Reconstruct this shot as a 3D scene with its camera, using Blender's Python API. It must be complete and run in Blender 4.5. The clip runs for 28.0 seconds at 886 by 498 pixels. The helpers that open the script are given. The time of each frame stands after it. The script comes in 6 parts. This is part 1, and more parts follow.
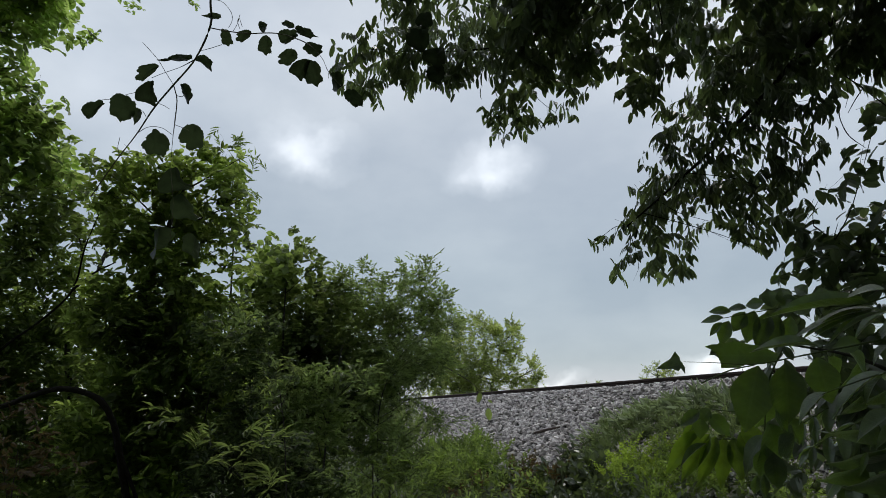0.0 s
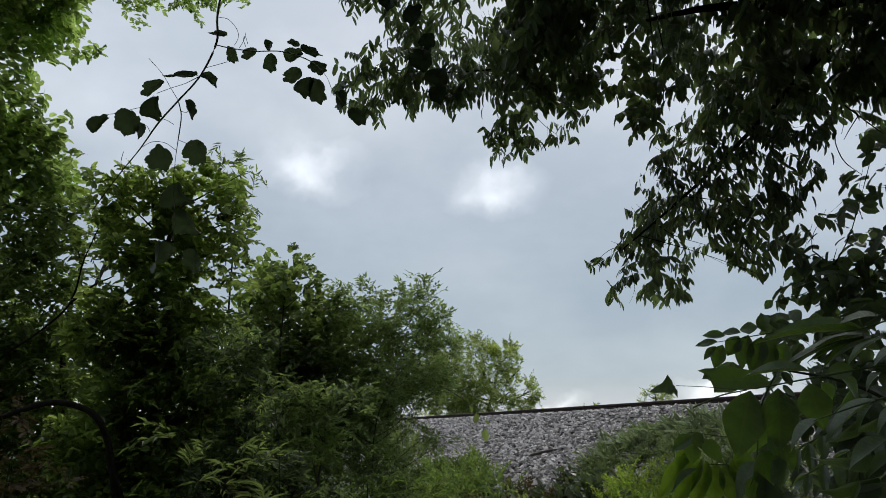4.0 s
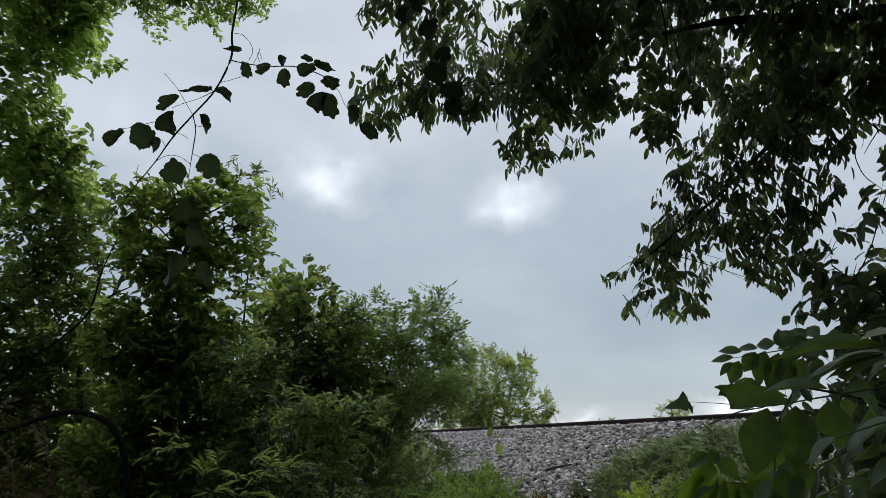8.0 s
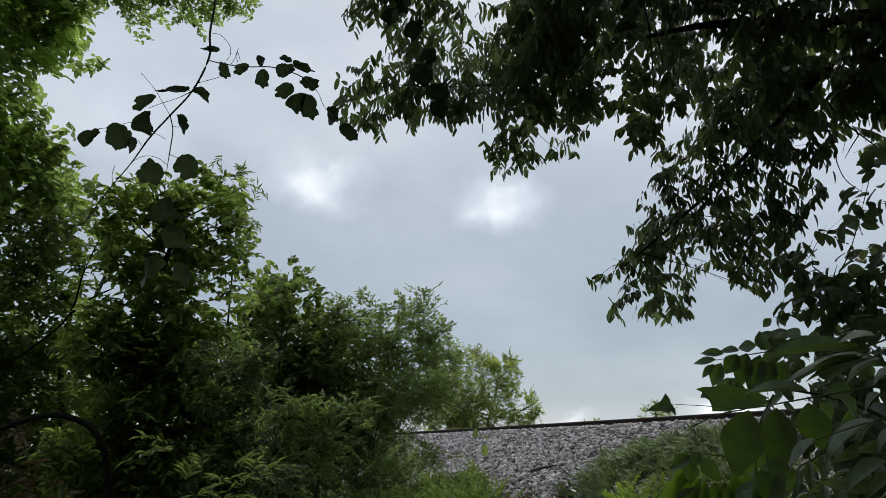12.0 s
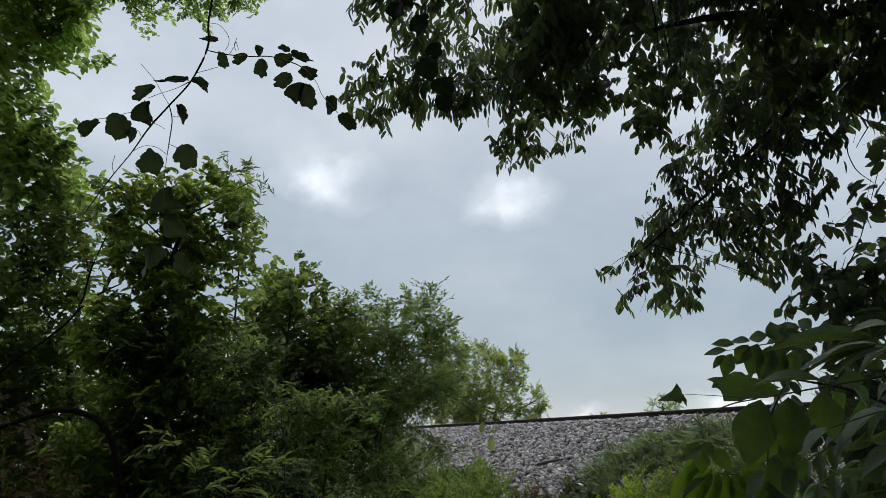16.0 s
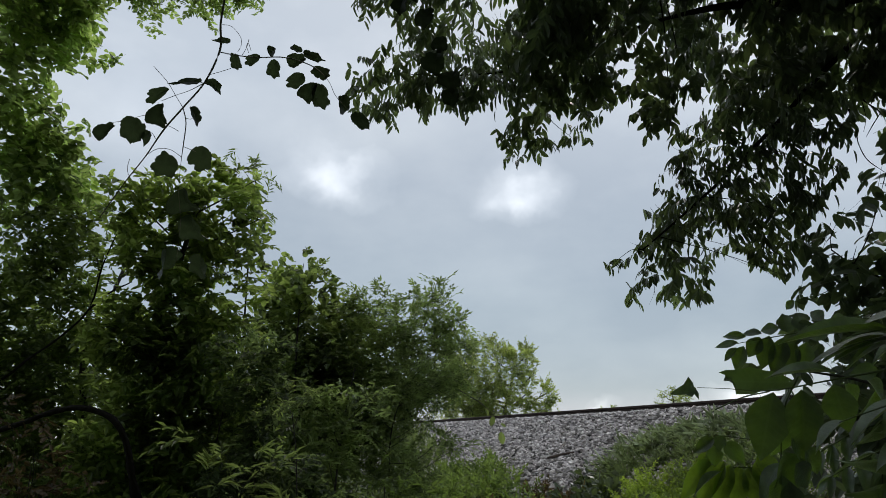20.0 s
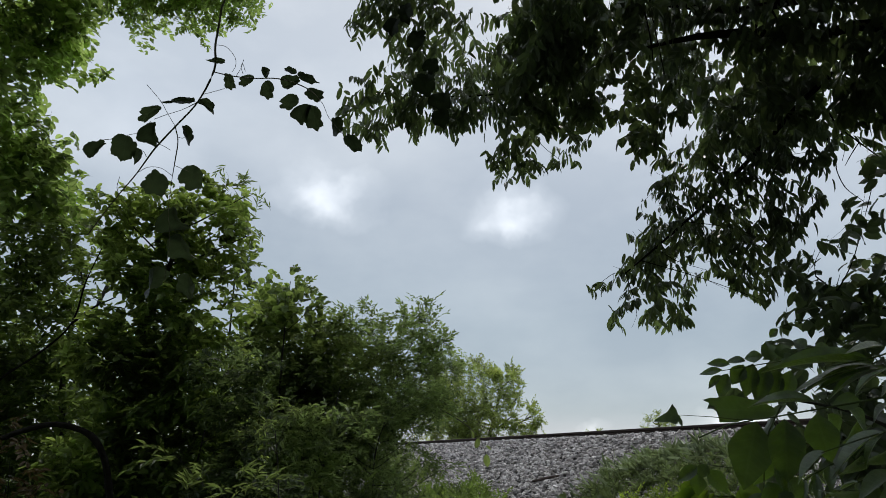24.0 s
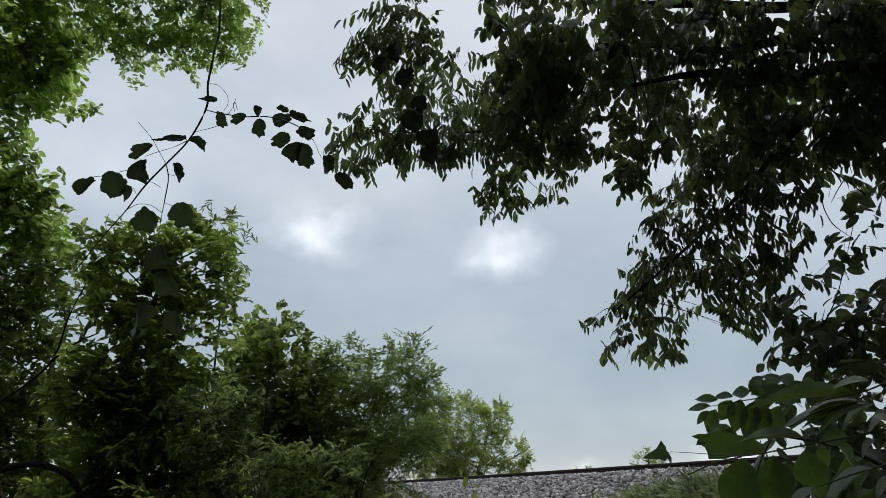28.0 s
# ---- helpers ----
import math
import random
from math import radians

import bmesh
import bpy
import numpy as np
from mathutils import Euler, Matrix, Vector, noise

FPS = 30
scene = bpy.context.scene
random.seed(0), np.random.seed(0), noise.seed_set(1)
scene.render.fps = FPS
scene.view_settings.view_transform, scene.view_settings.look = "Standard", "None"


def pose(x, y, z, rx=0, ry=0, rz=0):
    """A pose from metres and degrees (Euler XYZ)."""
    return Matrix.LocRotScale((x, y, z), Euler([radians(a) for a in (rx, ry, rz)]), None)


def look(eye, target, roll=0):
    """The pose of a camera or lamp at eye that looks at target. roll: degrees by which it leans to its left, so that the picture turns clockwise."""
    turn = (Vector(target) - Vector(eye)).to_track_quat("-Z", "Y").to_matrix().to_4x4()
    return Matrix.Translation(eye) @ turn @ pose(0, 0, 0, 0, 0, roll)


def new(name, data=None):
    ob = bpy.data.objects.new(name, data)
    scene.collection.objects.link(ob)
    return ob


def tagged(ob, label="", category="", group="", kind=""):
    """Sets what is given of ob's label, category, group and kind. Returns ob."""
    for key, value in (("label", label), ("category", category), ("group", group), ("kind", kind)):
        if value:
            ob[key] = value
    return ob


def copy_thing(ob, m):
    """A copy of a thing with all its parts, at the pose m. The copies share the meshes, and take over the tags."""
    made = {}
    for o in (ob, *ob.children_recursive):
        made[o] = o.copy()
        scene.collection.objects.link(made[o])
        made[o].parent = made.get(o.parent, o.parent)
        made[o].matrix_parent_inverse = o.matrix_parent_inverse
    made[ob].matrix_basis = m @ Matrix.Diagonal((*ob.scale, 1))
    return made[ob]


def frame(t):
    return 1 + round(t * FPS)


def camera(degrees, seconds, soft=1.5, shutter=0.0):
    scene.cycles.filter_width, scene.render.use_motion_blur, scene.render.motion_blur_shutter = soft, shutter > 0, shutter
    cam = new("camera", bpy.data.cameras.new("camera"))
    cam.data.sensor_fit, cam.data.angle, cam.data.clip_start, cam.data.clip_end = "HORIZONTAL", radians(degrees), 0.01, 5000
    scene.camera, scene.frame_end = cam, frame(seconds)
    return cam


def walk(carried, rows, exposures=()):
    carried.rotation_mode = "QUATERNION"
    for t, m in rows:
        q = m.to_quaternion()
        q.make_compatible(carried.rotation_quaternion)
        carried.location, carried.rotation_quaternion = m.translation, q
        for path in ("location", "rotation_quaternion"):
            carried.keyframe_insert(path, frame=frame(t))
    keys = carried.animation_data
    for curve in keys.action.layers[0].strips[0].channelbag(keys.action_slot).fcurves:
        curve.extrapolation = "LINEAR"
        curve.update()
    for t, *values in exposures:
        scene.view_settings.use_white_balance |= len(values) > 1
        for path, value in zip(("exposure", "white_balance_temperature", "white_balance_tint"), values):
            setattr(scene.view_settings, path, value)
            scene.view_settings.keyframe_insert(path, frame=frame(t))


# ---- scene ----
EYE = (0.0, 0.0, 1.5)
cam = camera(67, 28.0, soft=0.7)


def gaze(bearing, rise, lean):
    """A pose at the standing place: degrees to the right of the y axis, degrees above level, lean."""
    b, r = radians(bearing), radians(rise)
    return look(EYE, (EYE[0] + math.sin(b) * math.cos(r), EYE[1] + math.cos(b) * math.cos(r), EYE[2] + math.sin(r)), lean)


walk(cam, [(t, gaze(b, r, l)) for t, b, r, l in (
    (0, -0.01, 14.38, 0.06),
    (0.5, 0.43, 14.35, 0.04),
    (1, 0.57, 14.36, 0.32),
    (1.5, 0.42, 14.52, 0.72),
    (2, 0.15, 14.90, 1.13),
    (2.5, -0.10, 15.28, 1.21),
    (3, -0.14, 15.61, 1.13),
    (3.5, 0.05, 15.81, 0.96),
    (5.5, -0.28, 16.44, 1.31),
    (6, -0.67, 16.44, 1.44),
    (6.5, -0.98, 16.44, 1.58),
    (7, -1.25, 16.56, 1.75),
    (7.5, -1.35, 16.80, 1.78),
    (8, -1.28, 17.04, 1.66),
    (8.5, -1.08, 17.15, 1.49),
    (9, -0.87, 17.14, 1.26),
    (9.5, -0.73, 17.09, 1.25),
    (10, -0.62, 17.15, 1.36),
    (10.5, -0.43, 17.34, 1.42),
    (11, -0.11, 17.48, 1.14),
    (11.5, -0.02, 17.43, 1.19),
    (12, 0.01, 17.19, 1.30),
    (12.5, -0.04, 16.89, 1.28),
    (14.5, -0.09, 16.81, 1.75),
    (15, -0.29, 16.96, 1.67),
    (15.5, -0.40, 16.89, 1.45),
    (16, -0.52, 16.71, 1.25),
    (16.5, -0.62, 16.53, 1.03),
    (17, -0.78, 16.36, 0.92),
    (17.5, -0.86, 16.35, 0.97),
    (18, -1.05, 16.45, 1.07),
    (18.5, -1.32, 16.41, 1.03),
    (19, -1.44, 16.25, 0.90),
    (19.5, -1.36, 16.19, 0.71),
    (20, -1.23, 16.24, 0.74),
    (20.5, -1.09, 16.37, 0.95),
    (21, -0.93, 16.50, 0.92),
    (21.5, -0.87, 16.56, 0.84),
    (23.5, -0.63, 17.26, 1.02),
    (24, -0.19, 17.98, 1.40),
    (24.5, 0.33, 18.76, 1.57),
    (25, 0.70, 19.32, 1.57),
    (25.5, 0.83, 19.68, 1.38),
    (26, 0.77, 19.83, 1.41),
    (26.5, 0.77, 20.02, 1.32),
    (27, 0.80, 20.17, 1.26),
    (27.5, 0.81, 20.47, 1.17),
    (28, 0.85, 21.00, 1.09),
)])

# ---- world, sun ----
SUN_BEARING, SUN_RISE = 8.0, 52.0
world = bpy.data.worlds.new("overcast_world")
scene.world = world
world.use_nodes = True
wn = world.node_tree
sky = wn.nodes.new("ShaderNodeTexSky")
sky.sky_type, sky.sun_disc = "NISHITA", False
sky.sun_elevation, sky.sun_rotation = radians(SUN_RISE), radians(SUN_BEARING)
wn.links.new(sky.outputs[0], wn.nodes["Background"].inputs[0])
wn.nodes["Background"].inputs[1].default_value = 0.1

sun = new("sun", bpy.data.lights.new("sun", "SUN"))
sun.data.energy, sun.data.angle, sun.data.color = 5.0, radians(14), (1.0, 0.96, 0.9)
sb, sr = radians(SUN_BEARING), radians(SUN_RISE)
sun.matrix_world = look((math.sin(sb) * math.cos(sr) * 60, math.cos(sb) * math.cos(sr) * 60, math.sin(sr) * 60), (0, 0, 0))
scene.view_settings.exposure = 0.0


# ---- materials ----
class Nodes:
    """Short calls for node trees."""

    def __init__(self, name):
        self.mat = bpy.data.materials.new(name)
        self.mat.use_nodes = True
        self.tree = self.mat.node_tree
        self.tree.nodes.clear()
        self.out = self.add("ShaderNodeOutputMaterial")

    def add(self, kind, **values):
        n = self.tree.nodes.new(kind)
        for key, value in values.items():
            if key in n.inputs:
                n.inputs[key].default_value = value
        return n

    def link(self, a, b):
        self.tree.links.new(a, b)

    def noise(self, scale, detail=4.0, vector=None, rough=0.55):
        n = self.add("ShaderNodeTexNoise", Scale=scale, Detail=detail, Roughness=rough)
        if vector is not None:
            self.link(vector, n.inputs["Vector"])
        return n.outputs["Fac"]

    def ramp(self, fac, stops):
        r = self.add("ShaderNodeValToRGB")
        while len(r.color_ramp.elements) < len(stops):
            r.color_ramp.elements.new(0.5)
        for e, (at, col) in zip(r.color_ramp.elements, stops):
            e.position, e.color = at, (*col, 1.0) if len(col) == 3 else col
        self.link(fac, r.inputs[0])
        return r.outputs[0]

    def math(self, op, a, b=0.0, c=0.0):
        m = self.add("ShaderNodeMath")
        m.operation = op
        for slot, v in zip(m.inputs, (a, b, c)):
            if hasattr(v, "is_linked"):
                self.link(v, slot)
            else:
                slot.default_value = v
        return m.outputs[0]

    def mix(self, fac, a, b, blend="MIX"):
        m = self.add("ShaderNodeMix")
        m.data_type, m.blend_type = "RGBA", blend
        for slot, v in ((m.inputs[0], fac), (m.inputs[6], a), (m.inputs[7], b)):
            if hasattr(v, "is_linked"):
                self.link(v, slot)
            else:
                slot.default_value = v if isinstance(v, float) else (*v, 1.0)
        return m.outputs[2]

    def bump(self, height, strength=0.3, distance=0.01):
        b = self.add("ShaderNodeBump", Strength=strength, Distance=distance)
        self.link(height, b.inputs["Height"])
        return b.outputs[0]

    def finish(self, shader):
        self.link(shader, self.out.inputs[0])
        return self.mat


def leaf_material(name, dark, light, glow, through_share=0.4, rough=0.45, single=False, specular=0.4, down=0.0):
    """Leaf: a waxy face over a body that lets light through; each leaf takes its own tone."""
    k = Nodes(name)
    if single:
        rnd = k.add("ShaderNodeObjectInfo").outputs["Random"]
    else:
        rnd = k.add("ShaderNodeNewGeometry").outputs["Random Per Island"]
    co = k.add("ShaderNodeTexCoord").outputs["Object"]
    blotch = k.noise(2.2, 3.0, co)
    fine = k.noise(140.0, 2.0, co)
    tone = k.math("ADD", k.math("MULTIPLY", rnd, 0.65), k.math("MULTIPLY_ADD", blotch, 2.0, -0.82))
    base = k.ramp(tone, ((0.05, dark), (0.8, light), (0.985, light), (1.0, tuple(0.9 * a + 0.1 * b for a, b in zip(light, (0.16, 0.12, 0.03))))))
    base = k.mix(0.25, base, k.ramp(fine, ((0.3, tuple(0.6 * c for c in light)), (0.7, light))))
    relief = fine
    if single:
        axes = k.add("ShaderNodeSeparateXYZ")
        k.link(co, axes.inputs[0])
        slant = k.math("MULTIPLY_ADD", k.math("ABSOLUTE", axes.outputs[1]), -0.75, axes.outputs[0])
        vein = k.math("POWER", k.math("MULTIPLY_ADD", k.math("SINE", k.math("MULTIPLY", slant, 62.0)), 0.5, 0.5), 5.0)
        rib = k.math("LESS_THAN", k.math("ABSOLUTE", axes.outputs[1]), 0.012)
        mark = k.math("MAXIMUM", k.math("MULTIPLY", vein, 0.6), rib)
        base = k.mix(k.math("MULTIPLY", mark, 0.14), base, tuple(min(1.0, 1.9 * c) for c in light))
        relief = k.math("ADD", k.math("MULTIPLY", fine, 0.3), k.math("MULTIPLY", mark, -0.35))
    face = k.add("ShaderNodeBsdfPrincipled", Roughness=rough)
    face.inputs["Specular IOR Level"].default_value = specular
    face.inputs["Sheen Weight"].default_value, face.inputs["Sheen Roughness"].default_value = down, 0.35
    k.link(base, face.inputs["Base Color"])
    k.link(k.bump(relief, 0.4 if single else 0.3, 0.003), face.inputs["Normal"])
    body = k.add("ShaderNodeBsdfTranslucent")
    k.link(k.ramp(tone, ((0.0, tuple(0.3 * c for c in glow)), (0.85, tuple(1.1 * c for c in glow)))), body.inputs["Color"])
    m = k.add("ShaderNodeMixShader")
    m.inputs[0].default_value = through_share
    k.link(face.outputs[0], m.inputs[1])
    k.link(body.outputs[0], m.inputs[2])
    return k.finish(m.outputs[0])


def plain_material(name, stops, scale, rough=0.8, bump=0.4, fine=60.0, metal=0.0, island=False, single=False, distance=0.01, specular=0.5):
    """An opaque surface: colour ramp over two scales of noise, or over islands, with relief."""
    k = Nodes(name)
    co = k.add("ShaderNodeTexCoord").outputs["Object"]
    coarse, grain = k.noise(scale, 5.0, co), k.noise(fine, 4.0, co)
    if island or single:
        rnd = k.add("ShaderNodeObjectInfo").outputs["Random"] if single else k.add("ShaderNodeNewGeometry").outputs["Random Per Island"]
        tone = k.math("ADD", k.math("MULTIPLY", rnd, 0.75), k.math("MULTIPLY_ADD", coarse, 0.6, -0.17))
    else:
        tone = k.math("ADD", k.math("MULTIPLY", coarse, 0.7), k.math("MULTIPLY", grain, 0.3))
    p = k.add("ShaderNodeBsdfPrincipled", Roughness=rough, Metallic=metal)
    p.inputs["Specular IOR Level"].default_value = specular
    k.link(k.ramp(tone, stops), p.inputs["Base Color"])
    k.link(k.bump(k.math("ADD", coarse, grain), bump, distance), p.inputs["Normal"])
    return k.finish(p.outputs[0])


# thin places in the cloud: way to it, half width and half height, gain
THIN_PLACES = (
    ((-0.227, 0.890, 0.396), (0.10, 0.06), 0.16),
    ((-0.206, 0.904, 0.374), (0.11, 0.034), 0.38),
    ((0.071, 0.939, 0.365), (0.09, 0.04), 0.42),
    ((0.046, 0.935, 0.380), (0.09, 0.05), 0.14),
    ((-0.527, 0.908, 0.486), (0.22, 0.16), 0.16),
    ((0.537, 0.901, 0.511), (0.4, 0.28), 0.10),
    ((0.406, 1.014, 0.074), (0.075, 0.016), 0.55),
    ((0.170, 1.017, 0.060), (0.06, 0.012), 0.35),
)


def cloud_material():
    """High overcast: grey-blue cloud that glows with spread daylight, thinner in two soft gaps."""
    k = Nodes("cloud_deck")
    co = k.add("ShaderNodeTexCoord").outputs["Object"]
    n = k.add("ShaderNodeVectorMath")
    n.operation = "NORMALIZE"
    k.link(co, n.inputs[0])
    way = n.outputs[0]
    sep = k.add("ShaderNodeSeparateXYZ")
    k.link(way, sep.inputs[0])
    flat = k.add("ShaderNodeVectorMath")
    flat.operation = "MULTIPLY"
    k.link(way, flat.inputs[0])
    flat.inputs[1].default_value = (1.0, 1.0, 1.9)
    big, small = k.noise(3.2, 4.0, flat.outputs[0], 0.5), k.noise(9.0, 5.0, flat.outputs[0], 0.55)
    col = k.ramp(sep.outputs[2], ((0.0, (0.58, 0.60, 0.66)), (0.05, (0.46, 0.49, 0.545)), (0.085, (0.345, 0.395, 0.435)), (0.20, (0.325, 0.38, 0.42)),
                                  (0.38, (0.40, 0.45, 0.495)), (0.52, (0.53, 0.58, 0.625)), (1.0, (0.58, 0.62, 0.66))))
    patch = k.math("ADD", k.math("MULTIPLY", big, 0.7), k.math("MULTIPLY", small, 0.3))
    col = k.mix(k.math("MULTIPLY_ADD", patch, 3.2, -1.35), k.mix(1.0, col, (0.86, 0.87, 0.89), "MULTIPLY"), k.mix(1.0, col, (1.16, 1.13, 1.1), "MULTIPLY"))
    # soft thin places in the cloud
    warp = k.add("ShaderNodeVectorMath")
    warp.operation = "MULTIPLY_ADD"
    tint = k.add("ShaderNodeTexNoise", Scale=9.0, Detail=4.0)
    k.link(way, tint.inputs["Vector"])
    k.link(tint.outputs["Color"], warp.inputs[0])
    warp.inputs[1].default_value = (0.13, 0.13, 0.13)
    k.link(way, warp.inputs[2])
    for centre, reach, gain in THIN_PLACES:
        d = k.add("ShaderNodeVectorMath")
        d.operation = "SUBTRACT"
        k.link(warp.outputs[0], d.inputs[0])
        d.inputs[1].default_value = Vector(centre).normalized() + Vector((0.065, 0.065, 0.065))
        s = k.add("ShaderNodeVectorMath")
        s.operation = "MULTIPLY"
        k.link(d.outputs[0], s.inputs[0])
        s.inputs[1].default_value = (1 / reach[0], 1 / reach[0], 1 / reach[1])
        ln = k.add("ShaderNodeVectorMath")
        ln.operation = "LENGTH"
        k.link(s.outputs[0], ln.inputs[0])
        fall = k.ramp(ln.outputs["Value"], ((0.0, (gain,) * 3), (0.3, (gain * 0.62,) * 3), (0.6, (gain * 0.2,) * 3), (1.0, (0, 0, 0))))
        col = k.mix(1.0, col, fall, "ADD")
    glow = k.add("ShaderNodeEmission", Strength=1.33)
    k.link(col, glow.inputs["Color"])
    clear = k.add("ShaderNodeBsdfTransparent")
    m = k.add("ShaderNodeMixShader")
    m.inputs[0].default_value = 0.8
    k.link(clear.outputs[0], m.inputs[1])
    k.link(glow.outputs[0], m.inputs[2])
    k.mat.cycles.emission_sampling = "NONE"
    return k.finish(m.outputs[0])


GREEN_DEEP = leaf_material("leaf_deep_green", (0.03, 0.047, 0.025), (0.112, 0.158, 0.062), (0.52, 0.68, 0.15), 0.56)
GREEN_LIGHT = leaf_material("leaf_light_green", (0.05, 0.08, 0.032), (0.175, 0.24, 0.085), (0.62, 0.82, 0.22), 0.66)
# leaf green darkened to hold the deep shade of thicket and undergrowth
GREEN_SHADE = leaf_material("leaf_shade_green", (0.012, 0.019, 0.012), (0.05, 0.072, 0.038), (0.23, 0.32, 0.10), 0.5, 0.5, False, 0.25)
GREEN_PALE = leaf_material("leaf_pale_green", (0.045, 0.064, 0.034), (0.17, 0.225, 0.105), (0.42, 0.56, 0.16), 0.55)
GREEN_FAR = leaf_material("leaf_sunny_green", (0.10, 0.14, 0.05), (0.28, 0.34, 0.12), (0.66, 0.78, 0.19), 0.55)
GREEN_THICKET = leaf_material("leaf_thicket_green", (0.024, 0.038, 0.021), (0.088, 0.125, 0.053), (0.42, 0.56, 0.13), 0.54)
GREEN_BUSH = leaf_material("leaf_bush_green", (0.034, 0.05, 0.028), (0.145, 0.185, 0.085), (0.40, 0.52, 0.13), 0.5)
GREEN_HANG = leaf_material("leaflet_dark_green", (0.085, 0.11, 0.085), (0.20, 0.24, 0.185), (0.20, 0.28, 0.08), 0.44, 0.32, False, 0.8)
GREEN_NEAR = leaf_material("leaflet_waxy_green", (0.10, 0.13, 0.112), (0.19, 0.235, 0.195), (0.24, 0.41, 0.02), 0.36, 0.28, True, 1.0, 0.8)
# near-black leaf colour carries the shade of undersides seen against the sky
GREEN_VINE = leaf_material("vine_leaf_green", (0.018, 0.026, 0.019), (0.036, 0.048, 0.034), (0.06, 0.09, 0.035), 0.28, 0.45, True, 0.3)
GREEN_WEED = leaf_material("weed_green", (0.03, 0.048, 0.018), (0.165, 0.235, 0.066), (0.40, 0.56, 0.10), 0.44)
GREEN_BROAD = leaf_material("weed_grey_green", (0.03, 0.042, 0.028), (0.14, 0.165, 0.11), (0.16, 0.22, 0.06), 0.3, 0.4, False, 0.6)
GREEN_SOFT = leaf_material("weed_soft_green", (0.06, 0.08, 0.042), (0.24, 0.30, 0.155), (0.38, 0.48, 0.16), 0.4)
GREEN_BRIGHT = leaf_material("weed_yellow_green", (0.08, 0.12, 0.025), (0.28, 0.39, 0.075), (0.56, 0.74, 0.09), 0.47)
LEAF_RUSSET = leaf_material("weed_russet", (0.03, 0.022, 0.012), (0.13, 0.085, 0.045), (0.22, 0.16, 0.05), 0.35)
GRASS_DULL = leaf_material("grass_dull_green", (0.24, 0.30, 0.15), (0.56, 0.62, 0.40), (0.50, 0.60, 0.28), 0.35, 0.4)
# lit copy of the near leaflet: stronger glow stands in for light from behind
GREEN_NEAR_LIT = leaf_material("leaflet_lit_green", (0.10, 0.15, 0.06), (0.18, 0.25, 0.10), (0.44, 0.66, 0.04), 0.5, 0.35, True, 0.6)
GREEN_RACHIS = plain_material("green_stalk", ((0.3, (0.06, 0.09, 0.03)), (0.7, (0.11, 0.15, 0.05))), 20.0, 0.6, 0.3, 90.0, distance=0.003)
BARK = plain_material("bark", ((0.25, (0.025, 0.023, 0.02)), (0.75, (0.075, 0.068, 0.058))), 9.0, 0.9, 0.8, 60.0, distance=0.02)
# bark with shade put into its colour: near black, for stems seen as silhouettes
BARK_SHADED = plain_material("shaded_bark", ((0.25, (0.010, 0.009, 0.008)), (0.75, (0.03, 0.026, 0.022))), 9.0, 0.95, 0.8, 60.0, distance=0.02, specular=0.12)
TWIG = plain_material("green_twig", ((0.3, (0.022, 0.03, 0.016)), (0.7, (0.05, 0.062, 0.032))), 20.0, 0.8, 0.4, 120.0, distance=0.004)
STEM = plain_material("vine_stem", ((0.3, (0.08, 0.068, 0.052)), (0.7, (0.17, 0.145, 0.11))), 20.0, 0.7, 0.5, 120.0, distance=0.004)
STONE_TONES = ((0.05, (0.10, 0.092, 0.088)), (0.4, (0.42, 0.385, 0.375)), (0.75, (0.72, 0.67, 0.655)), (1.0, (0.88, 0.84, 0.82)))
STONE = plain_material("ballast_stone", STONE_TONES, 6.0, 0.85, 0.5, 90.0, island=True)
STONE_LOOSE = plain_material("loose_stone", STONE_TONES, 6.0, 0.85, 0.5, 90.0, single=True)
STONE_BED = plain_material("ballast_bed", ((0.3, (0.04, 0.036, 0.034)), (0.7, (0.10, 0.09, 0.086))), 14.0, 0.95, 1.0, 40.0, distance=0.05)
RUST = plain_material("rusty_steel", ((0.3, (0.02, 0.014, 0.012)), (0.7, (0.05, 0.03, 0.022))), 7.0, 0.75, 0.4, 70.0, metal=0.3)
TIMBER = plain_material("tarred_timber", ((0.3, (0.035, 0.028, 0.022)), (0.7, (0.11, 0.09, 0.07))), 8.0, 0.9, 0.7, 50.0)
SOIL = plain_material("soil_and_litter", ((0.25, (0.045, 0.042, 0.026)), (0.5, (0.065, 0.08, 0.034)), (0.75, (0.07, 0.10, 0.038))), 1.6, 0.95, 0.9, 22.0, distance=0.04)
DEADWOOD = plain_material("dead_wood", ((0.3, (0.05, 0.035, 0.03)), (0.7, (0.12, 0.09, 0.075))), 12.0, 0.9, 0.6, 60.0)
CLOUD = cloud_material()


# ---- mesh building ----
def thing(name, at, label, category, group="", kind=""):
    """A top-level Empty at the base of a thing."""
    ob = new(name)
    ob.empty_display_size = 0.1
    ob.location = at
    return tagged(ob, label, category, group, kind)


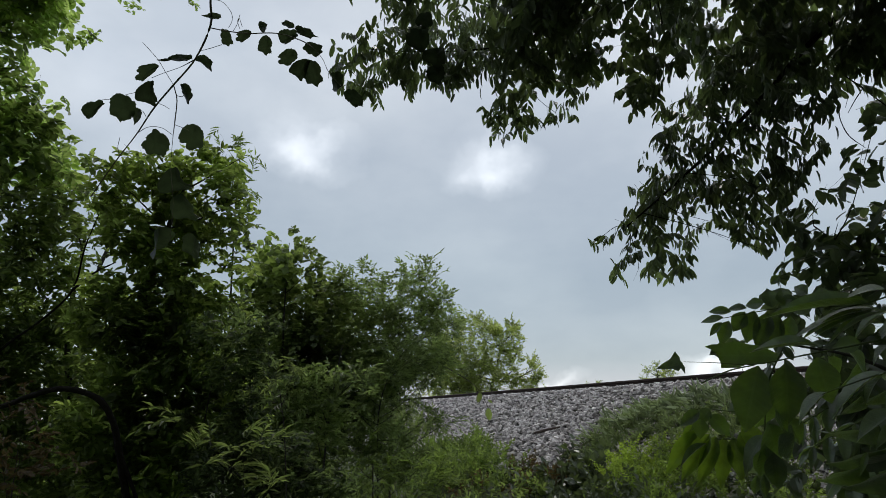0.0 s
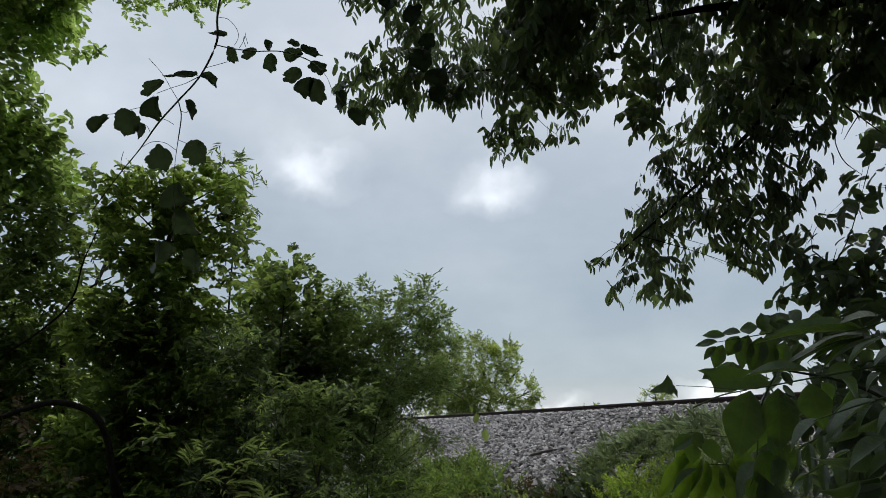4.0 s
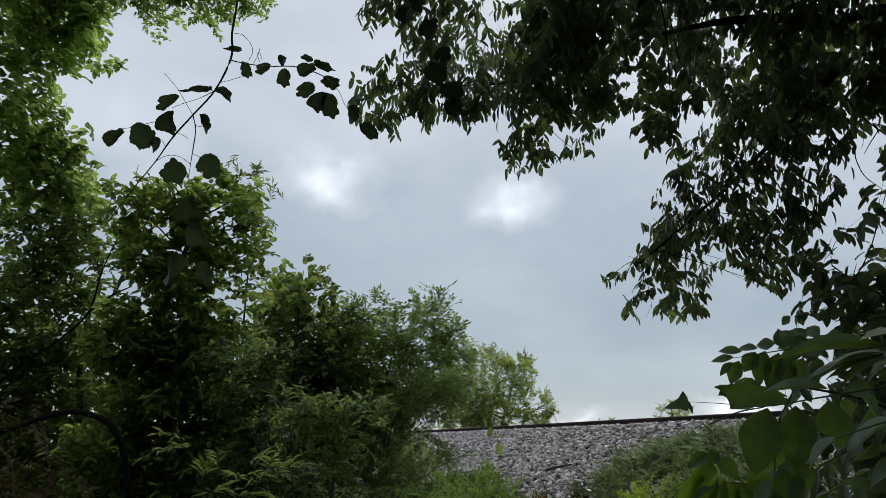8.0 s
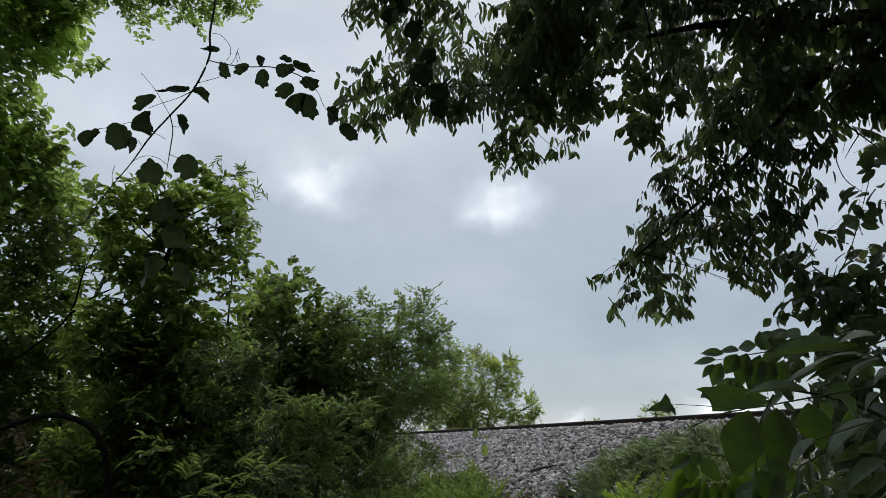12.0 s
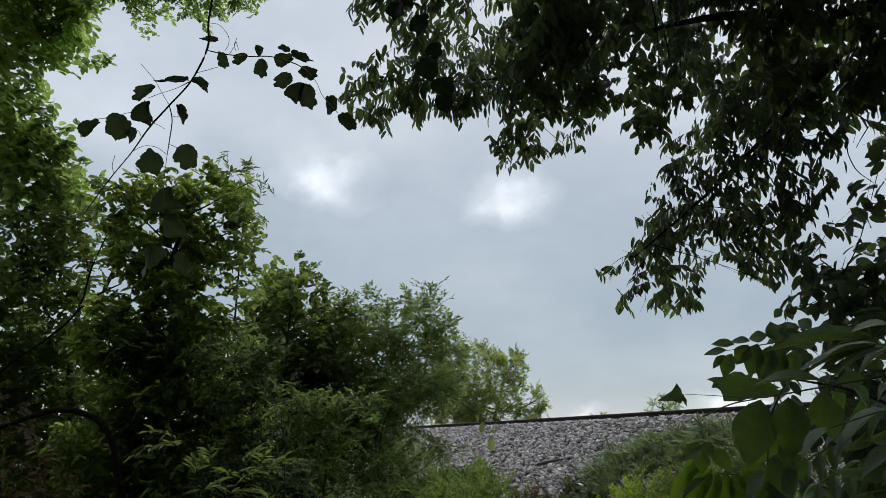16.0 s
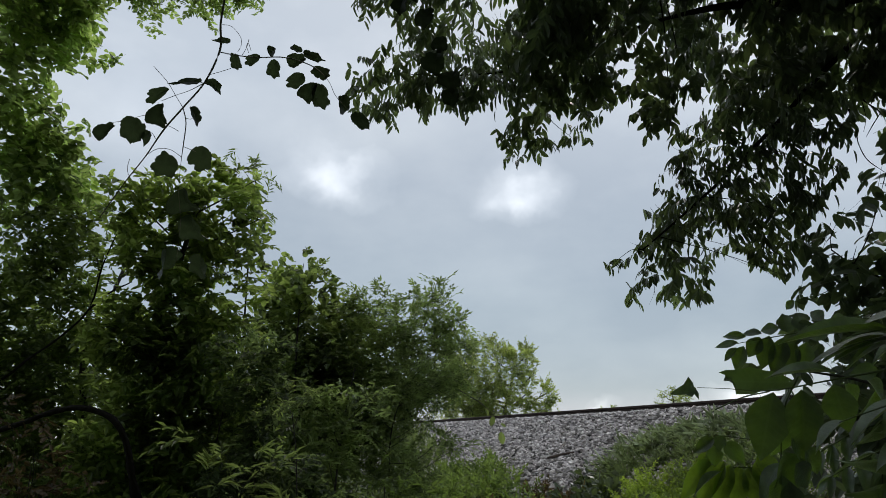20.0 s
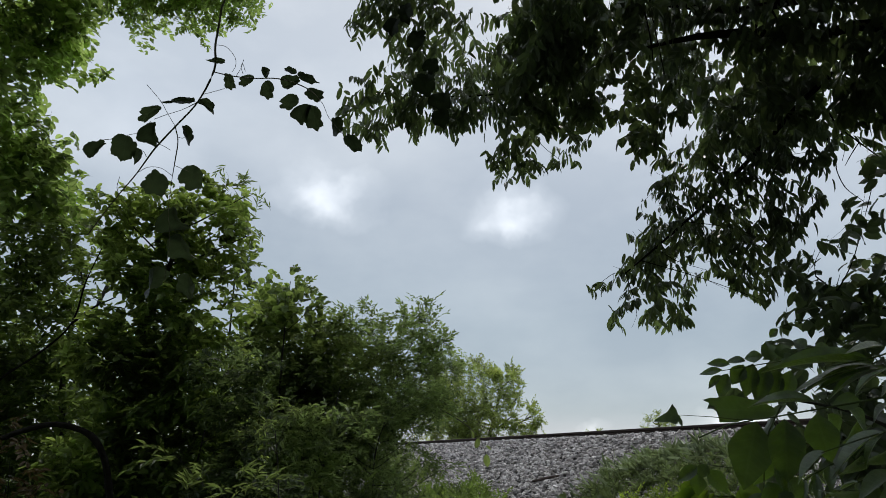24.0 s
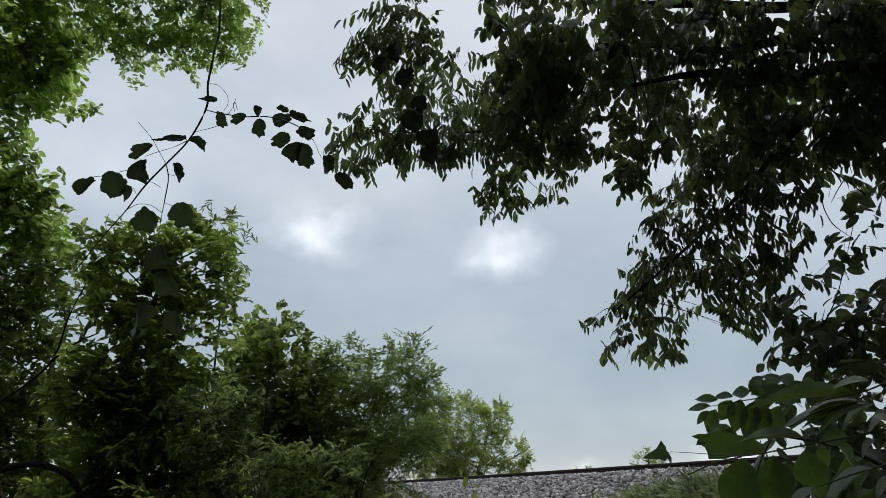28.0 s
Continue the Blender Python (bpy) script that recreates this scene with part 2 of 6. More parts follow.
def mesh_of(name, verts, faces, mat, smooth=False):
    """A mesh from an array of places and one or more arrays of faces of one size each."""
    me = bpy.data.meshes.new(name)
    verts = np.asarray(verts, dtype=np.float32)
    faces = [np.asarray(f, dtype=np.int32) for f in (faces if isinstance(faces, list) else [faces]) if len(f)]
    sizes = np.concatenate([np.full(len(f), f.shape[1]) for f in faces])
    loops = np.concatenate([f.ravel() for f in faces])
    me.vertices.add(len(verts))
    me.vertices.foreach_set("co", verts.ravel())
    me.loops.add(len(loops))
    me.loops.foreach_set("vertex_index", loops)
    me.polygons.add(len(sizes))
    me.polygons.foreach_set("loop_start", np.concatenate([[0], np.cumsum(sizes)[:-1]]).astype(np.int32))
    me.polygons.foreach_set("use_smooth", np.full(len(sizes), smooth))
    me.materials.append(mat)
    me.update(calc_edges=True)
    me.validate()
    return me


def part(name, verts, faces, mat, parent=None, label="", smooth=False, kind=""):
    """ONE mesh object, given in world places, under a thing or a part."""
    at = np.zeros(3)
    if parent is not None:
        at = np.array(parent.location)
        if parent.parent is not None:
            at = at + np.array(parent.parent.location)
    ob = new(name, mesh_of(name, np.asarray(verts) - at, faces, mat, smooth))
    ob.parent = parent
    return tagged(ob, label, kind=kind)


def spline(points, n):
    """A smooth line through the given places (the last columns may hold a radius)."""
    p = np.asarray(points, dtype=float)
    q = np.vstack([2 * p[0] - p[1], p, 2 * p[-1] - p[-2]])
    out = []
    for i in range(len(p) - 1):
        a, b, c, d = q[i:i + 4]
        for t in np.linspace(0, 1, n, endpoint=False):
            out.append(0.5 * (2 * b + (c - a) * t + (2 * a - 5 * b + 4 * c - d) * t * t + (3 * b - a - 3 * c + d) * t ** 3))
    out.append(p[-1])
    return np.array(out)


def tube(points, sides=7, n=5, rough=0.0, rng=None):
    """A tapering tube; points are (x, y, z, radius)."""
    line = spline(points, n)
    c, r = line[:, :3], np.maximum(line[:, 3], 0.0004)
    t = np.gradient(c, axis=0)
    t /= np.linalg.norm(t, axis=1, keepdims=True) + 1e-9
    ref = np.where(np.abs(t[:, 2:3]) > 0.9, (1.0, 0, 0), (0, 0, 1.0))
    a = np.cross(t, ref)
    a /= np.linalg.norm(a, axis=1, keepdims=True)
    b = np.cross(t, a)
    ang = np.arange(sides) / sides * 2 * np.pi
    rr = np.repeat(r[:, None], sides, 1)
    if rough and rng is not None:
        rr = rr * (1 + rough * rng.normal(size=rr.shape))
    v = c[:, None] + rr[..., None] * (np.cos(ang)[None, :, None] * a[:, None] + np.sin(ang)[None, :, None] * b[:, None])
    m = len(c)
    i, j = np.meshgrid(np.arange(m - 1), np.arange(sides), indexing="ij")
    f = np.stack([i * sides + j, i * sides + (j + 1) % sides, (i + 1) * sides + (j + 1) % sides, (i + 1) * sides + j], -1).reshape(-1, 4)
    return v.reshape(-1, 3), f


def merged(pieces):
    """Several (verts, faces) with faces of one size as one."""
    vs, fs, k = [], [], 0
    for v, f in pieces:
        vs.append(v)
        fs.append(np.asarray(f) + k)
        k += len(v)
    return np.concatenate(vs), np.concatenate(fs)


def unit(v):
    return v / (np.linalg.norm(v, axis=-1, keepdims=True) + 1e-9)


# leaf outlines: along, across, up; folded at the midrib
LEAF_SMALL = (np.array([(0, 0, 0), (0.45, 0.5, 0.10), (0.45, -0.5, 0.10), (1, 0, -0.06)]), np.array([(0, 3, 1), (0, 2, 3)]))
LEAF_FINE = (np.array([(0, 0, 0), (0.2, 0.36, 0.08), (0.2, -0.36, 0.08), (0.52, 0.5, 0.09), (0.52, -0.5, 0.09), (0.84, 0.3, 0.0), (0.84, -0.3, 0.0), (1, 0, -0.1)]),
             np.array([(0, 7, 5), (0, 5, 3), (0, 3, 1), (0, 6, 7), (0, 4, 6), (0, 2, 4)]))

# a leaflet that bends down along its length
LEAF_HUNG = (np.array([(0, 0, 0), (0.16, 0.34, 0.05), (0.16, -0.34, 0.05), (0.42, 0.5, 0.03), (0.42, -0.5, 0.03), (0.8, 0.38, -0.06), (0.8, -0.38, -0.06), (0.42, 0, -0.03), (0.8, 0, -0.1), (1, 0, -0.18)]),
             np.array([(0, 7, 1), (1, 7, 3), (3, 7, 8), (3, 8, 5), (5, 8, 9), (0, 2, 7), (2, 4, 7), (4, 8, 7), (4, 6, 8), (6, 9, 8)]))


def leaves_at(at, along, normal, length, width, outline):
    """Leaves in one array: places (N,3), ways (N,3), faces up (N,3), lengths and widths (N)."""
    lv, lf = outline
    x = unit(along)
    y = unit(np.cross(normal, x))
    z = np.cross(x, y)
    v = at[:, None] + length[:, None, None] * lv[None, :, 0, None] * x[:, None] + width[:, None, None] * lv[None, :, 1, None] * y[:, None] \
        + length[:, None, None] * lv[None, :, 2, None] * z[:, None]
    f = lf[None] + (np.arange(len(at)) * len(lv))[:, None, None]
    return v.reshape(-1, 3), f.reshape(-1, 3)


def sprays(rng, base, way, length, pairs, leaf, slim, sag=0.25, spread=55.0, outline=LEAF_SMALL, untidy=0.35, up=(0, 0, 1), hang=0.0, stalk=0.0012, hold=None):
    """Leafy shoots: leaves in pairs along a sagging stalk, with one at its tip. Returns the leaves and the stalks."""
    s = len(base)
    u = np.linspace(0.18, 0.9, pairs)
    way = unit(way)
    drop = np.array((0, 0, -1.0))
    p = base[:, None] + way[:, None] * (length[:, None] * u[None])[..., None] + drop * (sag * length[:, None] * u[None] ** 2)[..., None]
    t = unit(way[:, None] + drop * (2 * sag * u)[None, :, None])
    n0 = unit(np.array(up) + untidy * rng.normal(size=(s, 1, 3)))
    side = unit(np.cross(t, np.broadcast_to(n0, t.shape)))
    nrm = np.cross(side, t)
    at, along, normal, size = [], [], [], []
    for sign in (1, -1):
        a = radians(spread) * (1 + 0.25 * rng.normal(size=(s, pairs, 1)))
        d = t * np.cos(a) + sign * side * np.sin(a) + hang * drop + untidy * 0.5 * rng.normal(size=(s, pairs, 3))
        shift = (0.25 * sign + 0.12 * rng.normal(size=(s, pairs, 1))) * (length / pairs)[:, None, None] * t
        at.append(p + shift), along.append(d), normal.append(nrm + untidy * rng.normal(size=(s, pairs, 3)))
        size.append(leaf * (0.72 + 0.42 * rng.random((s, pairs))) * (1 - 0.25 * np.abs(u - 0.5))[None])
    at, along, normal, size = (np.concatenate([q.reshape(-1, 3) if q.ndim == 3 else q.ravel() for q in group]) for group in (at, along, normal, size))
    tip_p = base + way * length[:, None] + drop * (sag * length)[:, None]
    tip_d = t[:, -1] + 0.2 * rng.normal(size=(s, 3)) + hang * drop
    at, along, normal = np.vstack([at, tip_p]), np.vstack([along, tip_d]), np.vstack([normal, nrm[:, -1]])
    size = np.concatenate([size, leaf * (0.8 + 0.35 * rng.random(s))])
    keep = rng.random(len(at)) > 0.06
    if hold is not None:
        keep &= hold(at + 0.5 * unit(along) * size[:, None])
    leaves = leaves_at(at[keep], along[keep], normal[keep], size[keep], size[keep] * slim * (0.8 + 0.4 * rng.random(keep.sum())), outline)
    # three-sided stalks
    q = np.concatenate([base[:, None], p[:, [pairs // 2, pairs - 1]]], 1)
    if hold is not None:
        q = q[hold(base) & hold(0.5 * (q[:, 0] + q[:, 1])) & hold(q[:, 2])]
        s = len(q)
    ring = np.array([(1, 0, 0), (-0.5, 0.3, 0.8), (-0.5, -0.3, -0.8)])
    rad = np.array((1.0, 0.75, 0.35)) * stalk
    v = (q[:, :, None] + ring[None, None] * rad[None, :, None, None]).reshape(-1, 3)
    f = np.array([(i * 3 + j, i * 3 + (j + 1) % 3, (i + 1) * 3 + (j + 1) % 3, (i + 1) * 3 + j) for i in range(2) for j in range(3)])
    stalks = (v, (f[None] + (np.arange(s) * 9)[:, None, None]).reshape(-1, 4))
    return leaves, stalks


def clump_sprays(rng, clumps, per, length, pairs, leaf, slim, lift=0.2, core=0.45, bunch=9, loose=0.13, **more):
    """Shoots that fill uneven clumps (x, y, z, half sizes), pointing outwards."""
    base, way = [], []
    for c in clumps:
        mid, half = np.array(c[:3]), np.array(c[3:6])
        k = max(3, int(per * (half[0] * half[2] + 0.5 * half[1] * (half[0] + half[2]))))
        knots = max(2, k // bunch)
        d = unit(rng.normal(size=(knots, 3)))
        spot = d * (rng.random(knots)[:, None] ** core) * (0.85 + 0.25 * rng.random((knots, 1)))
        spot = spot[rng.integers(0, knots, k)] + np.clip(rng.normal(size=(k, 3)), -1.5, 1.5) * loose
        d = unit(spot + 0.2 * rng.normal(size=(k, 3)))
        base.append(mid + half * spot)
        way.append(unit(d * half) * 0.9 + np.array((0, 0, lift)) + 0.55 * rng.normal(size=(k, 3)))
    base, way = np.concatenate(base), np.concatenate(way)
    return sprays(rng, base, way, length * (0.6 + 0.7 * rng.random(len(base))), pairs, leaf, slim, **more)


def within(p, regions, grow=1.0):
    """Which places lie inside any of the uneven clumps (middle, half sizes)."""
    r = np.asarray([c[:6] for c in regions])
    return ((((p[:, None] - r[None, :, :3]) / (grow * r[None, :, 3:6])) ** 2).sum(-1) < 1.0).any(1)


def layered_leaves(rng, clumps, leaf, slim, length, pairs, lean=(-0.25, -0.1, -0.3), flat=0.4, reach=1.12, gaps=None, **more):
    """Leafy shoots that spread through the clumps (middle, half sizes, leaf layers) and end where these end."""
    base, way, size = [], [], []
    for c in clumps:
        mid, half = np.array(c[:3]), np.array(c[3:6])
        k = max(2, round(c[6] * math.pi * half[0] * half[2] / (leaf * leaf * slim * 0.42 * (2 * pairs + 1))))
        spot = mid + half * unit(rng.normal(size=(k, 3))) * rng.random((k, 1)) ** 0.4 * 0.9
        d = unit(rng.normal(size=(k, 3)) * (1.0, 0.8, flat) + lean)
        ln = length * (0.55 + 0.6 * rng.random(k))
        base.append(spot - d * ln[:, None] * 0.55), way.append(d), size.append(ln)
    base, way, size = np.concatenate(base), np.concatenate(way), np.concatenate(size)
    hold = (lambda p: within(p, clumps, reach)) if gaps is None else (lambda p: within(p, clumps, reach) & ~within(p, gaps))
    return sprays(rng, base, way, size, pairs, leaf, slim, hold=hold, **more)


def limbs_to(rng, trunk, clumps, thick, twigs=5):
    """Branches from the trunk line to each clump, and twigs inside it."""
    line = spline(trunk, 6)
    out = []
    for c in clumps:
        mid, half = np.array(c[:3]), np.array(c[3:6])
        score = np.linalg.norm(line[:, :3] - mid, axis=1) + 0.8 * np.maximum(0, line[:, 2] - mid[2] + 0.4)
        at = line[np.argmin(score)]
        r = min(at[3] * 0.7, thick)
        mean = 0.55 * at[:3] + 0.45 * mid + rng.normal(size=3) * 0.06 * np.linalg.norm(mid - at[:3]) + np.array((0, 0, -0.05 * np.linalg.norm(mid - at[:3])))
        one = [tube([(*at[:3], r), (*mean, r * 0.7), (*mid, r * 0.42), (*(mid + (mid - mean) * min(0.35, 0.5 * half.min() / (np.linalg.norm(mid - mean) + 1e-6))), r * 0.15)], 6, 4)]
        for _ in range(twigs):
            end = mid + unit(rng.normal(size=3)) * half * (0.5 + 0.3 * rng.random())
            start = mean + (mid - mean) * rng.random()
            bend = 0.5 * (start + end) + rng.normal(size=3) * 0.08 * np.linalg.norm(end - start)
            one.append(tube([(*start, r * 0.4), (*bend, r * 0.25), (*end, r * 0.08)], 5, 3))
        out.append(merged(one))
    return out


def tree(name, seed, trunk, clumps, label, category, foliage, mat, thick=0.05, twigs=5, group=""):
    """A tree or shrub: trunk, limbs, and a crown of many separate leaves."""
    rng = np.random.default_rng(seed)
    ob = thing(name, trunk[0][:3], label, category, group)
    part("trunk", *tube(trunk, 9, 5, 0.05, rng), BARK, ob, "rough dark bark", True)
    line = spline(trunk, 6)[:, :3]
    near = [c for c in clumps if np.linalg.norm(line - np.array(c[:3]), axis=1).min() < 1.2][::2]
    for limb in limbs_to(rng, trunk, near if len(clumps[0]) == 7 else clumps, thick, twigs):
        part("limb", *limb, BARK, ob, "", True)
    leaves, stalks = (layered_leaves if len(clumps[0]) == 7 else clump_sprays)(rng, clumps, **foliage)
    part("crown", *leaves, mat, ob, "", kind="stuff")
    part("twig_mass", *stalks, TWIG, ob, "", kind="stuff")
    return ob


# ---- sky ----
def sky_dome(radius):
    bm = bmesh.new()
    bmesh.ops.create_uvsphere(bm, u_segments=64, v_segments=32, radius=radius)
    bmesh.ops.delete(bm, geom=[v for v in bm.verts if v.co.z < -0.1 * radius], context="VERTS")
    bmesh.ops.reverse_faces(bm, faces=bm.faces)
    me = bpy.data.meshes.new("cloud_deck")
    bm.to_mesh(me)
    bm.free()
    for p in me.polygons:
        p.use_smooth = True
    me.materials.append(CLOUD)
    ob = new("cloud_deck", me)
    ob.location = (0, 0, 0)
    return tagged(ob, "grey overcast cloud with two brighter thin places", "sky", kind="structure")


CLOUDS = sky_dome(2000)

# ---- railway bank: across = metres from the standing place towards the track, along = metres down the line ----
TURN = radians(23.9)
ACROSS, ALONG = np.array((math.cos(TURN), math.sin(TURN), 0)), np.array((-math.sin(TURN), math.cos(TURN), 0))
UP = np.array((0, 0, 1.0))
RAIL_AT, RAIL_TOP, RAIL_TALL = 9.06, 2.295, 0.17
PROFILE = ((-2000, -2.0), (-60, -0.3), (-8, 0.0), (3.6, 0.0), (4.6, 0.12), (5.4, 0.40), (6.3, 0.72), (8.35, 2.07), (8.7, 2.095), (12.0, 2.095), (14.6, 0.4), (18, 0.0), (60, -0.4), (2000, -3.0))


def bank_height(n):
    return np.interp(n, [p[0] for p in PROFILE], [p[1] for p in PROFILE])


def bank_point(across, along, lift=0.0):
    return ACROSS * across + ALONG * along + UP * (bank_height(across) + lift)


def sheet(ns, ss, height):
    n, s = np.meshgrid(ns, ss, indexing="ij")
    z = height(n, s)
    v = n[..., None] * ACROSS + s[..., None] * ALONG + z[..., None] * UP
    a, b = len(ns), len(ss)
    i, j = np.meshgrid(np.arange(a - 1), np.arange(b - 1), indexing="ij")
    f = np.stack([i * b + j, (i + 1) * b + j, (i + 1) * b + j + 1, i * b + j + 1], -1).reshape(-1, 4)
    return v.reshape(-1, 3), f


def waves(n, s, size):
    return size * (np.sin(n * 1.9 + 0.7 * np.sin(s * 0.6)) * np.sin(s * 1.3 + 0.5) + 0.5 * np.sin(n * 4.7 + s * 3.1) + 0.35 * np.sin(s * 7.9 - n * 6.1))


near_s = np.arange(-20, 70, 0.4)
far_s = np.array((90, 130, 200, 350, 700, 2000.0))
ground = part("ground", *sheet(np.concatenate([(-2000, -900, -400, -150, -60, -30, -15), np.arange(-8, 18, 0.35), (22, 35, 60, 150, 400, 900, 2000)]),
                               np.concatenate([-far_s[::-1] - 0.0, near_s, far_s]),
                               lambda n, s: bank_height(n) - 0.05 + np.where((n > -8) & (n < 6.2), waves(n, s, 0.05), 0)), SOIL, None, "", True)
tagged(ground, "dark woodland soil with leaf litter and low green cover", "ground", kind="structure")
bed = part("ballast_bed", *sheet(np.arange(6.0, 12.6, 0.12), np.concatenate([np.arange(-20, 60, 0.15), (80, 140, 400)]),
                                 lambda n, s: bank_height(n) + waves(n * 3, s * 3, 0.012)), STONE_BED, None, "", True)
tagged(bed, "grey crushed stone shoulder of the railway bank", "ballast", kind="structure")


def ballast(rng, count, across, along, size):
    """Loose angular stones lying on the bank."""
    n = across[0] + (across[1] - across[0]) * rng.random(count)
    s = along[0] + (along[1] - along[0]) * rng.random(count) ** 1.5
    mid = n[:, None] * ACROSS + s[:, None] * ALONG + (bank_height(n) - 0.03 + 0.10 * rng.random(count))[:, None] * UP
    corner = np.array([(x, y, z) for x in (-1, 1) for y in (-1, 1) for z in (-1, 1)], dtype=float) * 0.5
    v = corner[None] * (1 + 0.22 * rng.normal(size=(count, 8, 3))) * np.where(corner[None, :, 2:] > 0, (0.66, 0.66, 1.0), (0.9, 0.9, 1.0))
    half = size * (0.55 + 0.85 * rng.random((count, 1)) ** 2) * np.stack([np.ones(count), 0.62 + 0.3 * rng.random(count), 0.24 + 0.2 * rng.random(count)], 1)
    v = v * half[:, None]
    q = unit(np.stack([np.sign(rng.normal(size=count)) * (0.6 + rng.random(count)), 0.16 * rng.normal(size=count), 0.16 * rng.normal(size=count), rng.normal(size=count)], 1))
    w, x, y, z = q.T
    rot = np.stack([1 - 2 * (y * y + z * z), 2 * (x * y - z * w), 2 * (x * z + y * w), 2 * (x * y + z * w), 1 - 2 * (x * x + z * z), 2 * (y * z - x * w),
                    2 * (x * z - y * w), 2 * (y * z + x * w), 1 - 2 * (x * x + y * y)], 1).reshape(-1, 3, 3)
    v = np.einsum("nij,nkj->nki", rot, v) + mid[:, None]
    f = np.array([(0, 1, 3, 2), (4, 6, 7, 5), (0, 4, 5, 1), (2, 3, 7, 6), (0, 2, 6, 4), (1, 5, 7, 3)])
    return v.reshape(-1, 3), (f[None] + (np.arange(count) * 8)[:, None, None]).reshape(-1, 4)


stones = part("ballast_stones", *ballast(np.random.default_rng(5), 80000, (6.1, 8.95), (2, 44), 0.078), STONE)
tagged(stones, "angular grey crushed stones heaped on the railway bank", "ballast", kind="stuff")


def rail(at, name="rail"):
    """One flat-bottomed rail along the line: foot, web, head and worn running face."""
    half = [(0.070, 0.0), (0.070, 0.012), (0.016, 0.028), (0.009, 0.045), (0.009, 0.118), (0.034, 0.132), (0.036, 0.160), (0.026, 0.17)]
    ring = half + [(-x, z) for x, z in reversed(half)]
    ends = np.concatenate([np.arange(-40, 60, 4.0), (60, 90, 150, 300, 800)])
    v = np.array([ACROSS * (at + x) + ALONG * s + UP * (RAIL_TOP - RAIL_TALL + z) for s in ends for x, z in ring])
    k = len(ring)
    f = [(i * k + j, i * k + (j + 1) % k, (i + 1) * k + (j + 1) % k, (i + 1) * k + j) for i in range(len(ends) - 1) for j in range(k)]
    ob = part(name, v, np.array(f), RUST, None)
    return tagged(ob, "long rust-brown steel railway rail on ballast", "rail", "rails of the track")


stick = part("dead_stick", *tube([(*bank_point(7.02, 11.5, 0.075), 0.022), (*bank_point(7.1, 11.2, 0.085), 0.026), (*bank_point(7.2, 10.88, 0.075), 0.016)], 8, 5, 0.08, np.random.default_rng(9)), DEADWOOD, None, "", True)
tagged(stick, "short dark dead stick lying on the ballast", "stick")
rail(RAIL_AT)
rail(RAIL_AT + 1.505)


def sleeper():
    bm = bmesh.new()
    bmesh.ops.create_cube(bm, size=1.0, matrix=Matrix.Diagonal((2.6, 0.24, 0.16, 1)))
    bmesh.ops.bevel(bm, geom=bm.edges[:], offset=0.015, segments=2, affect="EDGES")
    me = bpy.data.meshes.new("sleeper")
    bm.to_mesh(me)
    bm.free()
    me.materials.append(TIMBER)
    ob = new("sleeper", me)
    return tagged(ob, "dark weathered timber sleeper sunk in ballast", "sleeper", "sleepers of the track")


def sleeper_pose(s):
    at = ACROSS * (RAIL_AT + 0.7525) + ALONG * s + UP * (RAIL_TOP - RAIL_TALL - 0.082)
    return Matrix.Translation(at) @ Matrix.Rotation(TURN, 4, "Z")


first = sleeper()
first.matrix_basis = sleeper_pose(0.0)
for k in range(1, 70):
    copy_thing(first, sleeper_pose(k * 0.56))

# ---- trees and shrubs beside the bank ----
tree("tall_tree", 11, [(-7.072, 9.276, -0.050, 0.160), (-6.765, 8.417, 2.495, 0.142), (-6.258, 7.528, 5.154, 0.111), (-5.700, 6.841, 7.027, 0.081), (-4.890, 6.455, 8.532, 0.041)], [
    (-4.16, 5.58, 6.02, 0.49, 0.60, 0.34, 3.8), (-3.90, 5.76, 6.03, 0.28, 0.60, 0.31, 3.4), (-4.16, 5.85, 5.67, 0.49, 0.60, 0.34, 4.1), (-3.90, 6.06, 5.62, 0.25, 0.60, 0.27, 3.1), (-3.82, 6.16, 5.54, 0.13, 0.60, 0.14, 2.2), (-4.24, 5.99, 5.37, 0.31, 0.60, 0.17, 3.5),
    (-4.41, 6.09, 5.02, 0.15, 0.60, 0.32, 3.5), (-4.22, 6.37, 4.74, 0.25, 0.60, 0.18, 2.9), (-4.09, 6.44, 4.76, 0.10, 0.60, 0.11, 2.1), (-4.38, 6.41, 4.42, 0.38, 0.60, 0.34, 3.5), (-4.12, 6.60, 4.39, 0.17, 0.60, 0.22, 2.8), (-4.65, 5.62, 5.45, 0.56, 0.60, 1.26, 2.8),
    (-4.72, 6.17, 4.42, 0.49, 0.60, 0.98, 2.8), (-4.35, 6.56, 4.13, 0.45, 0.60, 0.31, 3.8), (-4.05, 6.77, 4.07, 0.28, 0.60, 0.22, 3.0), (-3.87, 6.94, 3.89, 0.24, 0.60, 0.20, 2.2)],
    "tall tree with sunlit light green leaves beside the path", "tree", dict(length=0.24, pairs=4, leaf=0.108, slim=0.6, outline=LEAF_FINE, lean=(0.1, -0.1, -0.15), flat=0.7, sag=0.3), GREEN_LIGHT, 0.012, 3)
